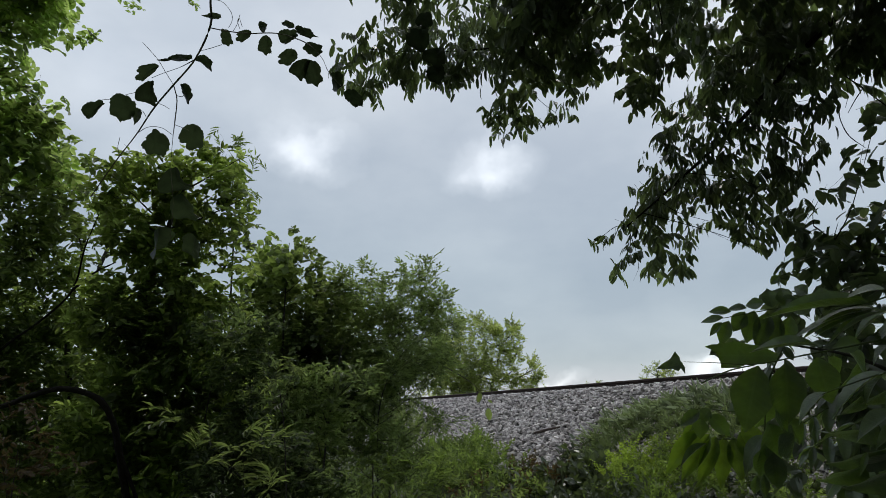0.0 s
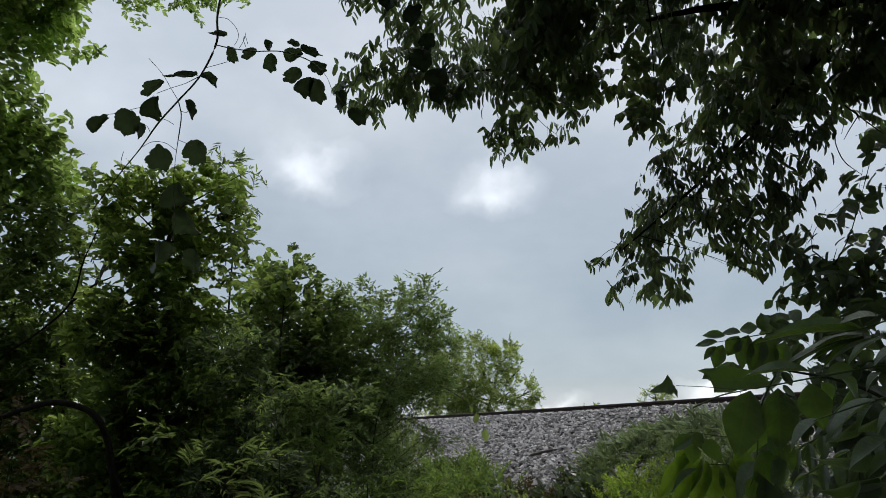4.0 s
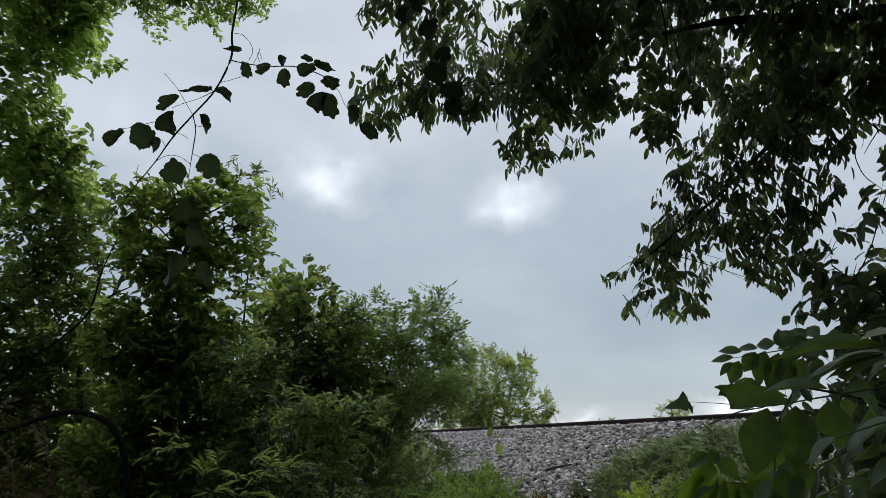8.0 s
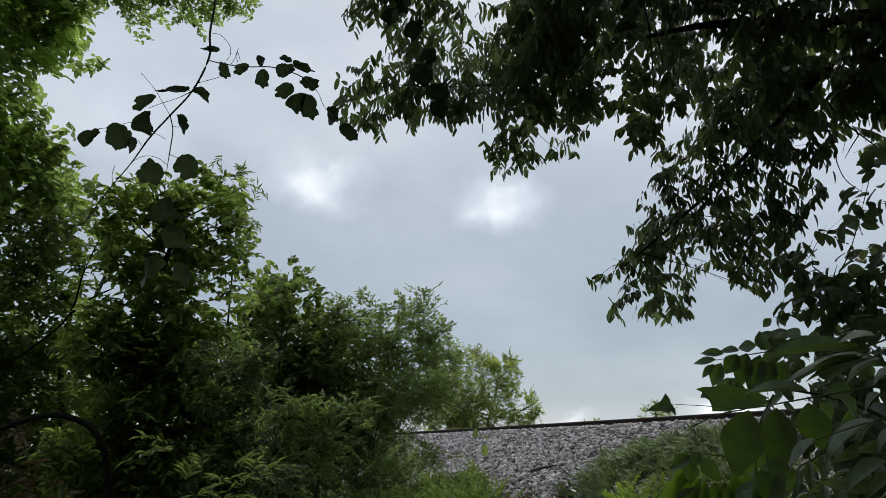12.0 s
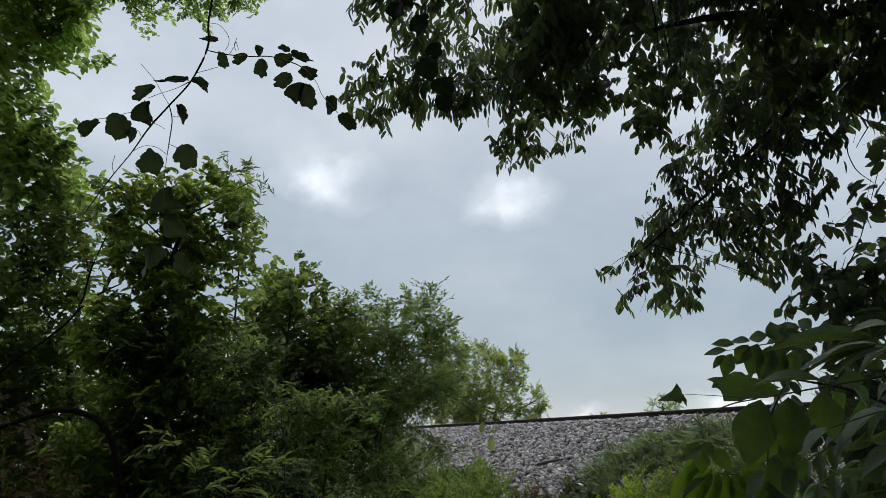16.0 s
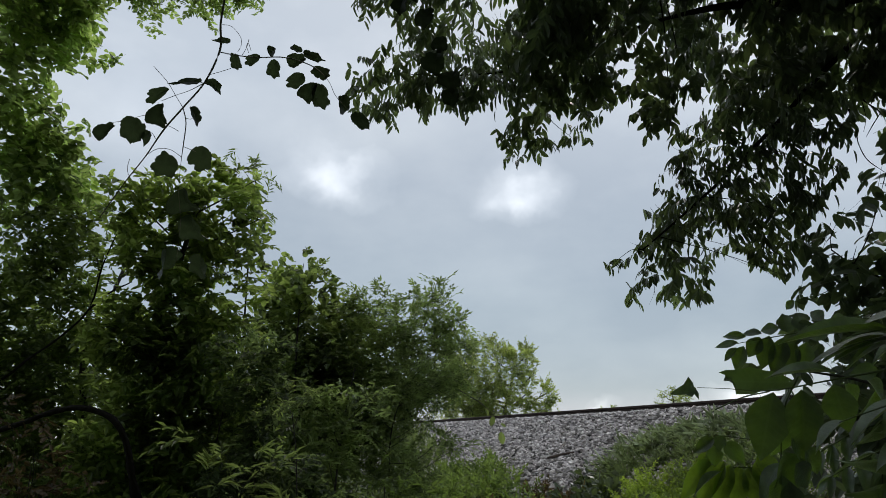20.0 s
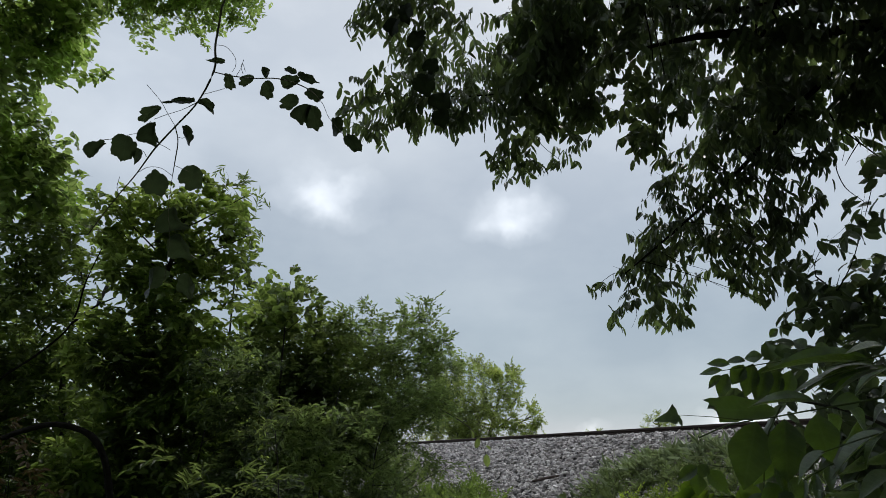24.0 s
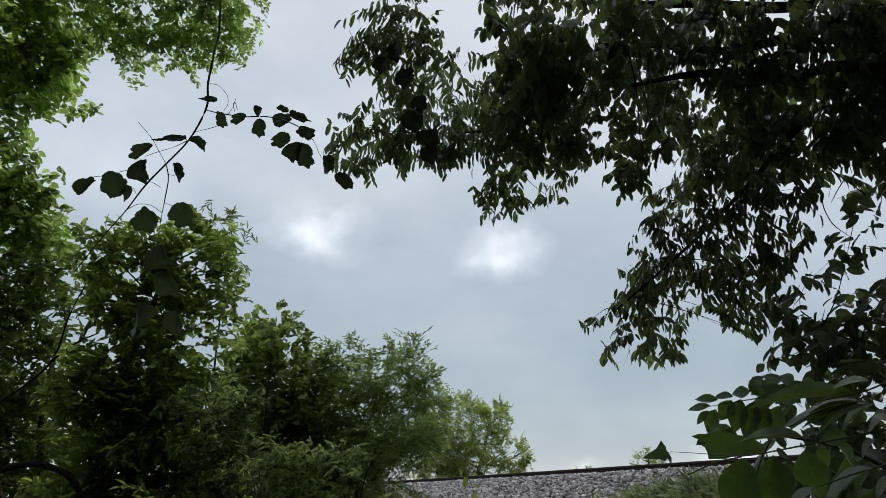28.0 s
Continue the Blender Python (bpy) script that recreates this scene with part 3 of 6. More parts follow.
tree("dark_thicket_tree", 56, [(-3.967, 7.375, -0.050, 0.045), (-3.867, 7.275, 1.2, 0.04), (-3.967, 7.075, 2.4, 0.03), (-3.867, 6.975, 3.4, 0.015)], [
    (-4.23, 6.65, 2.85, 0.51, 0.70, 0.27, 3.0), (-3.82, 6.89, 2.90, 0.34, 0.70, 0.23, 1.8), (-4.18, 6.75, 2.52, 0.54, 0.70, 0.34, 3.2), (-3.76, 6.99, 2.53, 0.27, 0.70, 0.24, 2.2), (-4.13, 6.82, 2.13, 0.54, 0.70, 0.34, 3.4), (-3.73, 7.05, 2.06, 0.30, 0.70, 0.30, 2.8),
    (-4.13, 6.85, 1.63, 0.61, 0.70, 0.44, 3.9), (-3.60, 7.14, 1.58, 0.34, 0.70, 0.34, 3.0), (-4.02, 6.90, 1.09, 0.61, 0.70, 0.47, 4.1), (-3.53, 7.16, 1.02, 0.41, 0.70, 0.41, 3.4), (-4.62, 6.49, 2.26, 0.47, 0.70, 1.35, 3.4),
    (-4.19, 6.49, 3.57, 0.45, 0.60, 0.32, 3.6), (-3.84, 6.74, 3.46, 0.28, 0.60, 0.23, 2.6), (-4.24, 6.57, 3.19, 0.45, 0.60, 0.30, 3.2), (-3.87, 6.82, 3.10, 0.31, 0.60, 0.19, 2.0), (-3.77, 6.71, 3.68, 0.27, 0.60, 0.20, 2.2)],
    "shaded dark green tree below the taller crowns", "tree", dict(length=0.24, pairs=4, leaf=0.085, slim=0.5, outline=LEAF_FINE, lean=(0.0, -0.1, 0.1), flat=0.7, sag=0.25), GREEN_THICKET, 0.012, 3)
tree("overhanging_tree", 12, [(-7.115, 7.624, -0.050, 0.213), (-6.997, 6.573, 4.047, 0.189), (-6.583, 5.839, 6.909, 0.154), (-5.495, 5.809, 7.829, 0.097), (-3.961, 6.017, 7.823, 0.062)], [
    (-3.26, 5.53, 5.93, 0.30, 0.55, 0.34, 3.3), (-3.06, 5.65, 5.92, 0.28, 0.55, 0.32, 3.3), (-2.83, 5.73, 5.97, 0.25, 0.55, 0.30, 3.3), (-2.58, 5.77, 6.07, 0.32, 0.55, 0.33, 3.9), (-2.31, 5.80, 6.17, 0.26, 0.55, 0.38, 3.6), (-2.11, 5.82, 6.25, 0.17, 0.55, 0.29, 3.0),
    (-1.95, 5.73, 6.42, 0.17, 0.55, 0.11, 2.7), (-3.40, 5.40, 5.98, 0.17, 0.55, 0.16, 2.4), (-3.22, 5.72, 5.71, 0.14, 0.55, 0.13, 2.7), (-2.70, 5.90, 5.83, 0.09, 0.55, 0.11, 2.4), (-2.22, 6.02, 5.93, 0.11, 0.55, 0.09, 2.4), (-2.72, 5.28, 6.55, 1.12, 0.55, 0.46, 3.3),
    (-3.55, 5.04, 6.28, 0.99, 0.55, 0.46, 3.3), (-4.99, 5.69, 7.48, 0.95, 1.20, 0.71, 3.0), (-3.91, 4.99, 7.81, 1.40, 1.60, 0.65, 3.0)],
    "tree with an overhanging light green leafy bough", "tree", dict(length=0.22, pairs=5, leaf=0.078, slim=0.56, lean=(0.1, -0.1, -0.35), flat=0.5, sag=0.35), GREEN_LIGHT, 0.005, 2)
tree("leafy_tree", 13, [(-2.874, 6.798, -0.050, 0.042), (-2.978, 6.472, 1.221, 0.037), (-2.802, 6.112, 2.223, 0.031), (-2.502, 5.798, 3.045, 0.023), (-2.300, 5.634, 3.683, 0.015)], [
    (-2.91, 5.54, 3.59, 0.21, 0.50, 0.12, 3.2), (-2.70, 5.62, 3.67, 0.27, 0.50, 0.13, 4.1), (-2.44, 5.70, 3.76, 0.26, 0.50, 0.13, 4.4), (-2.16, 5.78, 3.85, 0.26, 0.50, 0.13, 4.1), (-1.94, 5.86, 3.85, 0.14, 0.50, 0.12, 3.2), (-2.03, 5.91, 3.62, 0.20, 0.50, 0.21, 4.1),
    (-1.89, 5.99, 3.52, 0.10, 0.50, 0.16, 3.0), (-2.47, 5.78, 3.52, 0.32, 0.50, 0.21, 4.9), (-2.87, 5.63, 3.40, 0.27, 0.50, 0.20, 3.0), (-2.32, 5.92, 3.28, 0.32, 0.50, 0.23, 4.9), (-1.99, 6.04, 3.26, 0.18, 0.50, 0.23, 3.8), (-1.88, 6.12, 3.12, 0.09, 0.50, 0.14, 1.4),
    (-2.76, 5.77, 3.13, 0.32, 0.50, 0.23, 5.7), (-2.56, 5.92, 2.91, 0.38, 0.50, 0.21, 6.6), (-2.16, 6.05, 3.01, 0.31, 0.50, 0.18, 1.8), (-1.88, 6.18, 2.86, 0.20, 0.50, 0.18, 1.9), (-2.40, 6.04, 2.65, 0.43, 0.50, 0.20, 6.6), (-2.90, 5.82, 2.63, 0.31, 0.50, 0.20, 4.3),
    (-2.92, 5.86, 2.31, 0.36, 0.50, 0.27, 6.1), (-2.48, 6.06, 2.32, 0.45, 0.50, 0.27, 8.7), (-2.03, 6.21, 2.42, 0.33, 0.50, 0.27, 2.5), (-2.67, 6.02, 1.91, 0.50, 0.50, 0.32, 7.9), (-2.19, 6.21, 1.97, 0.39, 0.50, 0.32, 4.9), (-2.92, 5.92, 1.43, 0.45, 0.50, 0.38, 6.6),
    (-2.42, 6.14, 1.38, 0.50, 0.50, 0.43, 7.4), (-1.89, 6.32, 1.62, 0.33, 0.50, 0.38, 4.9), (-2.59, 6.05, 1.00, 0.56, 0.50, 0.28, 7.4)],
    "leafy tree with a dense dark green crown", "tree", dict(length=0.21, pairs=4, leaf=0.086, slim=0.55, outline=LEAF_FINE, lean=(0.0, -0.1, 0.1), flat=0.7, sag=0.25), GREEN_DEEP, 0.010, 3)
tree("dark_shrub", 14, [(-2.050, 9.896, -0.050, 0.027), (-1.990, 9.500, 1.090, 0.023), (-1.892, 9.131, 2.125, 0.018), (-1.778, 8.905, 3.008, 0.011)], [
    (-2.08, 8.78, 3.51, 0.29, 0.50, 0.23), (-2.31, 8.89, 3.07, 0.42, 0.60, 0.46), (-1.70, 8.87, 3.14, 0.40, 0.60, 0.30), (-1.55, 9.02, 2.57, 0.53, 0.90, 0.53), (-2.18, 8.93, 2.10, 0.67, 0.90, 0.59), (-2.06, 8.94, 1.25, 0.65, 0.90, 0.58), (-2.63, 9.02, 1.75, 0.45, 0.80, 0.67),
    (-1.89, 8.69, 1.81, 0.41, 0.60, 0.38), (-1.32, 8.70, 1.70, 0.33, 0.50, 0.30), (-1.04, 8.73, 1.88, 0.30, 0.40, 0.19), (-2.21, 8.69, 2.23, 0.38, 0.60, 0.38), (-1.65, 8.81, 2.32, 0.38, 0.60, 0.30)],
    "dense dark green shrub among the trees", "shrub", dict(per=470, length=0.22, pairs=4, leaf=0.078, slim=0.74, outline=LEAF_FINE, lift=0.3, sag=0.2), GREEN_BUSH, 0.012, 6)
tree("round_leaved_shrub", 57, [(-1.868, 8.367, -0.050, 0.018), (-1.979, 8.339, 2.205, 0.014), (-1.957, 8.182, 3.024, 0.009), (-1.904, 8.005, 3.630, 0.004)], [
    (-2.13, 7.95, 3.63, 0.14, 0.30, 0.13, 1.1), (-1.85, 7.98, 3.75, 0.06, 0.30, 0.09, 0.9), (-1.66, 8.08, 3.56, 0.13, 0.30, 0.11, 1.0), (-1.95, 8.03, 3.49, 0.26, 0.30, 0.13, 1.6), (-1.58, 8.13, 3.40, 0.19, 0.30, 0.10, 1.4), (-2.18, 7.98, 3.44, 0.17, 0.30, 0.11, 1.6),
    (-1.78, 8.11, 3.30, 0.36, 0.30, 0.19, 2.2), (-2.18, 8.05, 3.14, 0.29, 0.30, 0.22, 2.2)],
    "slender shrub with sparse round dark leaves at its top", "shrub", dict(length=0.2, pairs=3, leaf=0.095, slim=0.86, outline=LEAF_FINE, lean=(0.0, 0.0, 0.4), flat=0.8, sag=0.1, untidy=0.5), GREEN_THICKET, 0.006, 2)
tree("leafy_shrub", 59, [(-1.30, 7.60, -0.05, 0.016), (-1.28, 7.5, 0.9, 0.012), (-1.2, 7.4, 1.7, 0.007), (-1.1, 7.35, 2.3, 0.004)], [
    (-1.42, 7.15, 1.92, 0.30, 0.35, 0.17, 2.0), (-1.13, 7.20, 1.98, 0.25, 0.35, 0.16, 1.6), (-1.27, 7.19, 1.67, 0.37, 0.35, 0.18, 2.2), (-0.86, 7.24, 1.82, 0.25, 0.35, 0.14, 1.4), (-1.55, 7.13, 1.64, 0.25, 0.35, 0.18, 1.8), (-0.94, 7.24, 1.56, 0.21, 0.35, 0.16, 1.6),
    (-1.31, 7.18, 1.38, 0.37, 0.35, 0.21, 2.0), (-1.67, 7.10, 1.81, 0.21, 0.35, 0.18, 1.6), (-0.81, 7.24, 2.02, 0.21, 0.35, 0.12, 1.2)],
    "mid-green leafy shrub growing low before the bank", "shrub", dict(length=0.2, pairs=5, leaf=0.075, slim=0.42, outline=LEAF_FINE, lean=(0.0, -0.1, 0.3), flat=0.7, sag=0.2), GREEN_PALE, 0.006, 2)
# shrub added where the low crown came out too bright; shade is in its colour
tree("shade_fill_shrub", 60, [(-2.30, 6.20, -0.05, 0.018), (-2.25, 6.1, 0.7, 0.014), (-2.1, 6.0, 1.3, 0.009), (-2.0, 5.9, 1.8, 0.004)], [
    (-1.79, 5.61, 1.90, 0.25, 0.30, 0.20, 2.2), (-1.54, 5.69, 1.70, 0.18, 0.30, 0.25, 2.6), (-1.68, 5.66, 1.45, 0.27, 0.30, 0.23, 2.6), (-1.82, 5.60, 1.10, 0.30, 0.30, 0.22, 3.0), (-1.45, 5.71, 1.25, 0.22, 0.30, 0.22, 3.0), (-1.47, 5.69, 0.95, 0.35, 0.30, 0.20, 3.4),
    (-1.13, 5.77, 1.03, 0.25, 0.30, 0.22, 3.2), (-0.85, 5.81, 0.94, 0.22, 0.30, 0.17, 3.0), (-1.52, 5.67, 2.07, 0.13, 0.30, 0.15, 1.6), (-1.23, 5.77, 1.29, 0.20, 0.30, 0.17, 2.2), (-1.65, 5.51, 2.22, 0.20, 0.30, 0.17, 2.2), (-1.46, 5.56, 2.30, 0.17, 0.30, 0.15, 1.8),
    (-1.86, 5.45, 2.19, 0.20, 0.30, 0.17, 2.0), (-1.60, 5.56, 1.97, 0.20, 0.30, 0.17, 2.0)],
    "added small-leaved shrub, its dark colour standing for shade below the trees", "shrub", dict(length=0.18, pairs=5, leaf=0.06, slim=0.5, outline=LEAF_FINE, lean=(0.0, -0.1, 0.2), flat=0.7, sag=0.2), GREEN_SHADE, 0.006, 2)
tree("russet_shrub", 62, [(-3.05, 5.00, -0.05, 0.012), (-3.02, 4.95, 0.5, 0.009), (-2.98, 4.9, 0.9, 0.006), (-2.95, 4.85, 1.3, 0.003)], [
    (-2.81, 4.61, 1.42, 0.23, 0.25, 0.16, 0.6), (-2.73, 4.66, 1.68, 0.16, 0.25, 0.14, 0.4), (-2.86, 4.57, 1.20, 0.27, 0.25, 0.18, 0.7), (-2.61, 4.72, 1.24, 0.23, 0.25, 0.20, 0.6), (-2.95, 4.52, 1.63, 0.16, 0.25, 0.14, 0.5)],
    "low shrub with dull red-brown leaves in the shade", "shrub", dict(length=0.16, pairs=4, leaf=0.06, slim=0.5, outline=LEAF_FINE, lean=(0.0, -0.1, 0.2), flat=0.7, sag=0.2), LEAF_RUSSET, 0.004, 2)
tree("slender_willow", 58, [(-2.069, 6.760, -0.050, 0.014), (-2.147, 6.721, 2.292, 0.011), (-2.097, 6.459, 3.394, 0.007), (-2.015, 6.200, 4.048, 0.003)], [
    (-2.01, 6.17, 4.12, 0.15, 0.25, 0.09, 1.0), (-1.88, 6.27, 3.99, 0.09, 0.25, 0.09, 0.9), (-1.94, 6.34, 3.74, 0.12, 0.25, 0.07, 0.9), (-1.90, 6.46, 3.42, 0.08, 0.25, 0.08, 0.9), (-1.95, 6.39, 3.58, 0.11, 0.25, 0.08, 0.9), (-2.02, 6.27, 3.87, 0.14, 0.25, 0.12, 1.0),
    (-2.21, 6.08, 4.18, 0.07, 0.25, 0.05, 0.7)],
    "slender willow shoots with long narrow green leaves", "shrub", dict(length=0.24, pairs=6, leaf=0.1, slim=0.19, lean=(0.25, 0.0, 0.3), flat=0.6, reach=1.3, sag=0.15, spread=45.0), GREEN_PALE, 0.005, 2)
tree("willowy_shrub", 55, [(-0.762, 10.309, -0.050, 0.015), (-0.754, 9.918, 1.072, 0.013), (-0.706, 9.576, 1.999, 0.011), (-0.581, 9.240, 2.906, 0.016)], [
    (-1.09, 8.85, 3.21, 0.27, 0.50, 0.26), (-0.71, 8.90, 3.03, 0.46, 0.60, 0.32), (-0.29, 8.83, 3.29, 0.21, 0.40, 0.26), (0.01, 8.89, 3.07, 0.18, 0.30, 0.12), (-0.11, 8.98, 2.70, 0.35, 0.50, 0.23), (-0.64, 9.00, 2.63, 0.61, 0.70, 0.38),
    (-0.94, 9.12, 2.18, 0.53, 0.70, 0.38), (-0.30, 9.11, 2.20, 0.40, 0.60, 0.27), (-1.00, 9.08, 1.52, 0.37, 0.50, 0.30), (-0.68, 8.98, 1.11, 0.41, 0.60, 0.36)],
    "willowy pale green shrub leaning over the track bank", "shrub", dict(per=540, length=0.25, pairs=5, leaf=0.082, slim=0.36, lift=0.35, sag=0.2), GREEN_PALE, 0.007, 6)
young = tree("young_shrub", 54, [(-0.789, 8.863, -0.050, 0.010), (-0.803, 8.560, 1.131, 0.008), (-0.766, 8.320, 1.665, 0.007), (-0.635, 8.117, 2.055, 0.004)], [
    (-0.57, 8.08, 2.19, 0.34, 0.40, 0.27), (-0.11, 8.24, 2.39, 0.24, 0.30, 0.24), (-0.63, 8.13, 2.00, 0.27, 0.30, 0.15), (-1.24, 8.18, 1.79, 0.34, 0.30, 0.27), (-1.21, 8.30, 1.34, 0.34, 0.30, 0.24), (0.03, 8.40, 2.14, 0.18, 0.30, 0.20), (-0.97, 8.15, 1.92, 0.31, 0.30, 0.27), (-0.97, 8.25, 1.53, 0.34, 0.30, 0.24), (0.11, 8.27, 2.65, 0.14, 0.20, 0.14), (-0.55, 8.14, 1.15, 0.40, 0.30, 0.20), (-0.95, 8.14, 1.15, 0.33, 0.30, 0.20),
    (-0.09, 8.20, 1.65, 0.17, 0.25, 0.18), (0.03, 8.20, 1.48, 0.11, 0.25, 0.12), (-0.42, 8.16, 2.19, 0.24, 0.25, 0.22), (-0.28, 8.19, 1.90, 0.21, 0.25, 0.12), (-0.44, 8.19, 1.69, 0.19, 0.25, 0.14), (-0.20, 8.17, 2.19, 0.17, 0.25, 0.17), (-0.54, 8.17, 2.02, 0.21, 0.25, 0.18)],
    "young light green shrub in front of the bank", "shrub", dict(per=330, length=0.2, pairs=5, leaf=0.062, slim=0.36, lift=0.4, sag=0.15), GREEN_PALE, 0.006, 5)
part("shoot", *tube([(0.055, 8.306, 2.123, 0.007), (0.287, 8.238, 1.983, 0.005), (0.446, 8.174, 1.833, 0.004), (0.540, 8.221, 1.650, 0.003)], 5, 5), STEM, young, "thin drooping shoot", True)
part("shoot_leaves", *leaves_at(np.array([(0.36, 8.25, 1.93), (0.45, 8.17, 1.83), (0.54, 8.22, 1.65), (0.53, 8.20, 1.74)]), np.array([(0.3, 0.1, -1.0), (-0.3, 0, -1.0), (0.1, 0, -1.0), (0.9, 0.2, -0.5)]),
                                np.array([(0.2, -1.0, 0.3), (0.1, -1.0, 0.2), (-0.2, -1.0, 0.3), (0.0, -1.0, 0.6)]), np.array((0.11, 0.13, 0.15, 0.08)), np.array((0.05, 0.07, 0.085, 0.04)), LEAF_FINE), GREEN_BUSH, young, "dull green leaves")
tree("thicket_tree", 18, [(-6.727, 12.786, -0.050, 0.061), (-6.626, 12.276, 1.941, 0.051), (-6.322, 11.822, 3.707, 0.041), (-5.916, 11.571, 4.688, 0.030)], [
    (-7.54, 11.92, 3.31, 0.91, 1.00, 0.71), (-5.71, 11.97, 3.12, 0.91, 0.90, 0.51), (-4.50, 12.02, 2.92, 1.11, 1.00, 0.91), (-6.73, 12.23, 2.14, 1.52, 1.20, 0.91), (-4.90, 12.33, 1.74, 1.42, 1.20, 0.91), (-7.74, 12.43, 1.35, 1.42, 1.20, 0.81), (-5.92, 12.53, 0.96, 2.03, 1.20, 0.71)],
    "dense dark green tree deeper in the thicket", "tree", dict(per=125, length=0.3, pairs=4, leaf=0.11, slim=0.5, lift=0.2, sag=0.2), GREEN_SHADE, 0.025, 5)
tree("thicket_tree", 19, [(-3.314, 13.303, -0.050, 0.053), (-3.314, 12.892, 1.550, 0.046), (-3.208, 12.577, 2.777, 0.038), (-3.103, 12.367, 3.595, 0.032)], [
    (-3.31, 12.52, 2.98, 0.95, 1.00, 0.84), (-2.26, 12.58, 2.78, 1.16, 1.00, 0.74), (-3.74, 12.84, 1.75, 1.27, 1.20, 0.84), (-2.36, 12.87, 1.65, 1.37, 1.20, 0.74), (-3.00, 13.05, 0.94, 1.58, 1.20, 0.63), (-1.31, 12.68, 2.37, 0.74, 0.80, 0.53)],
    "dense dark green tree deeper in the thicket", "tree", dict(per=160, length=0.3, pairs=4, leaf=0.11, slim=0.4, lift=0.2, sag=0.2), GREEN_SHADE, 0.025, 5)
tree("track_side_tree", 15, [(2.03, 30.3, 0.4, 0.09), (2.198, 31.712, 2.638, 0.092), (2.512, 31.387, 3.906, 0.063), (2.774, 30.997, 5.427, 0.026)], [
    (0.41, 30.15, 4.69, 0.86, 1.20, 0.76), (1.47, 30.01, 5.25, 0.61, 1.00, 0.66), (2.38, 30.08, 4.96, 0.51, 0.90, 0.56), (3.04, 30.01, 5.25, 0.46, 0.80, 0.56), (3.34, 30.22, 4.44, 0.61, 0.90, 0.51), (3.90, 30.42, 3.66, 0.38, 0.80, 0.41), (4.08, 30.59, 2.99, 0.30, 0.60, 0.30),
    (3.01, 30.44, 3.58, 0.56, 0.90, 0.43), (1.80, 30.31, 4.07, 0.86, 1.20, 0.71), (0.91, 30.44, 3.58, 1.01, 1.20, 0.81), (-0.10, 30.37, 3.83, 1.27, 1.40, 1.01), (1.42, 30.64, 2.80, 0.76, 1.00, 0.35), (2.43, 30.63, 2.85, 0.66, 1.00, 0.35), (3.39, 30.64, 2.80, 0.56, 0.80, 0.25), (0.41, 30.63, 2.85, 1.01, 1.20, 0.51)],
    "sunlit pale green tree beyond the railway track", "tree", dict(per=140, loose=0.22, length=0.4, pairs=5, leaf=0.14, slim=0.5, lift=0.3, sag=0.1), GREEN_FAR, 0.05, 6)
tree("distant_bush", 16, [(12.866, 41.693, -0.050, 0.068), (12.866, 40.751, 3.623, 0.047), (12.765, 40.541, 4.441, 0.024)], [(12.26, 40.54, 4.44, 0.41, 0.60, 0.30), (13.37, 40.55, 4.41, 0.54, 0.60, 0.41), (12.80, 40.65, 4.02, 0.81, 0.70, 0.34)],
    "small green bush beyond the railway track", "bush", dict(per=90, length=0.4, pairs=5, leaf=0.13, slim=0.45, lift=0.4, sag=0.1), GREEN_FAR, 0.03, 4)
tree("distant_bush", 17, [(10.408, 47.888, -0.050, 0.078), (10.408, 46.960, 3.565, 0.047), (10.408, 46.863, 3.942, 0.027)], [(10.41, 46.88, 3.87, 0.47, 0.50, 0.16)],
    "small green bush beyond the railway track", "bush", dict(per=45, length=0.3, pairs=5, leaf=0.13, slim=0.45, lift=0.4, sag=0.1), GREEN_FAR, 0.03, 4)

SPRIG = dict(per=130, length=0.24, pairs=5, leaf=0.12, slim=0.19, lift=0.7, sag=0.3, spread=50.0)
tree("sapling", 51, [(-1.255, 4.734, -0.050, 0.004), (-1.255, 4.473, 0.967, 0.004), (-1.248, 4.411, 1.208, 0.002)], [(-1.62, 4.31, 1.52, 0.05, 0.10, 0.06), (-1.42, 4.37, 1.36, 0.13, 0.15, 0.06), (-1.52, 4.34, 1.26, 0.09, 0.15, 0.07), (-1.29, 4.41, 1.36, 0.09, 0.15, 0.07), (-1.16, 4.45, 1.31, 0.09, 0.15, 0.09), (-1.09, 4.45, 1.15, 0.09, 0.20, 0.12), (-1.35, 4.39, 1.21, 0.06, 0.15, 0.06), (-1.01, 4.47, 1.07, 0.12, 0.20, 0.08)],
    "young bright green sapling with narrow leaves", "sapling", dict(SPRIG, leaf=0.1, length=0.2), GREEN_BUSH, 0.004, 3)
tree("sapling", 52, [(-1.157, 5.560, -0.050, 0.005), (-1.178, 5.220, 1.275, 0.004), (-1.220, 5.104, 1.724, 0.003)], [(-1.32, 5.22, 1.92, 0.11, 0.12, 0.07), (-1.33, 5.23, 1.78, 0.12, 0.12, 0.08), (-1.14, 5.26, 1.94, 0.10, 0.12, 0.05)],
    "young bright green sapling with narrow leaves", "sapling", dict(SPRIG, leaf=0.075, length=0.15, per=110), GREEN_BUSH, 0.004, 3)
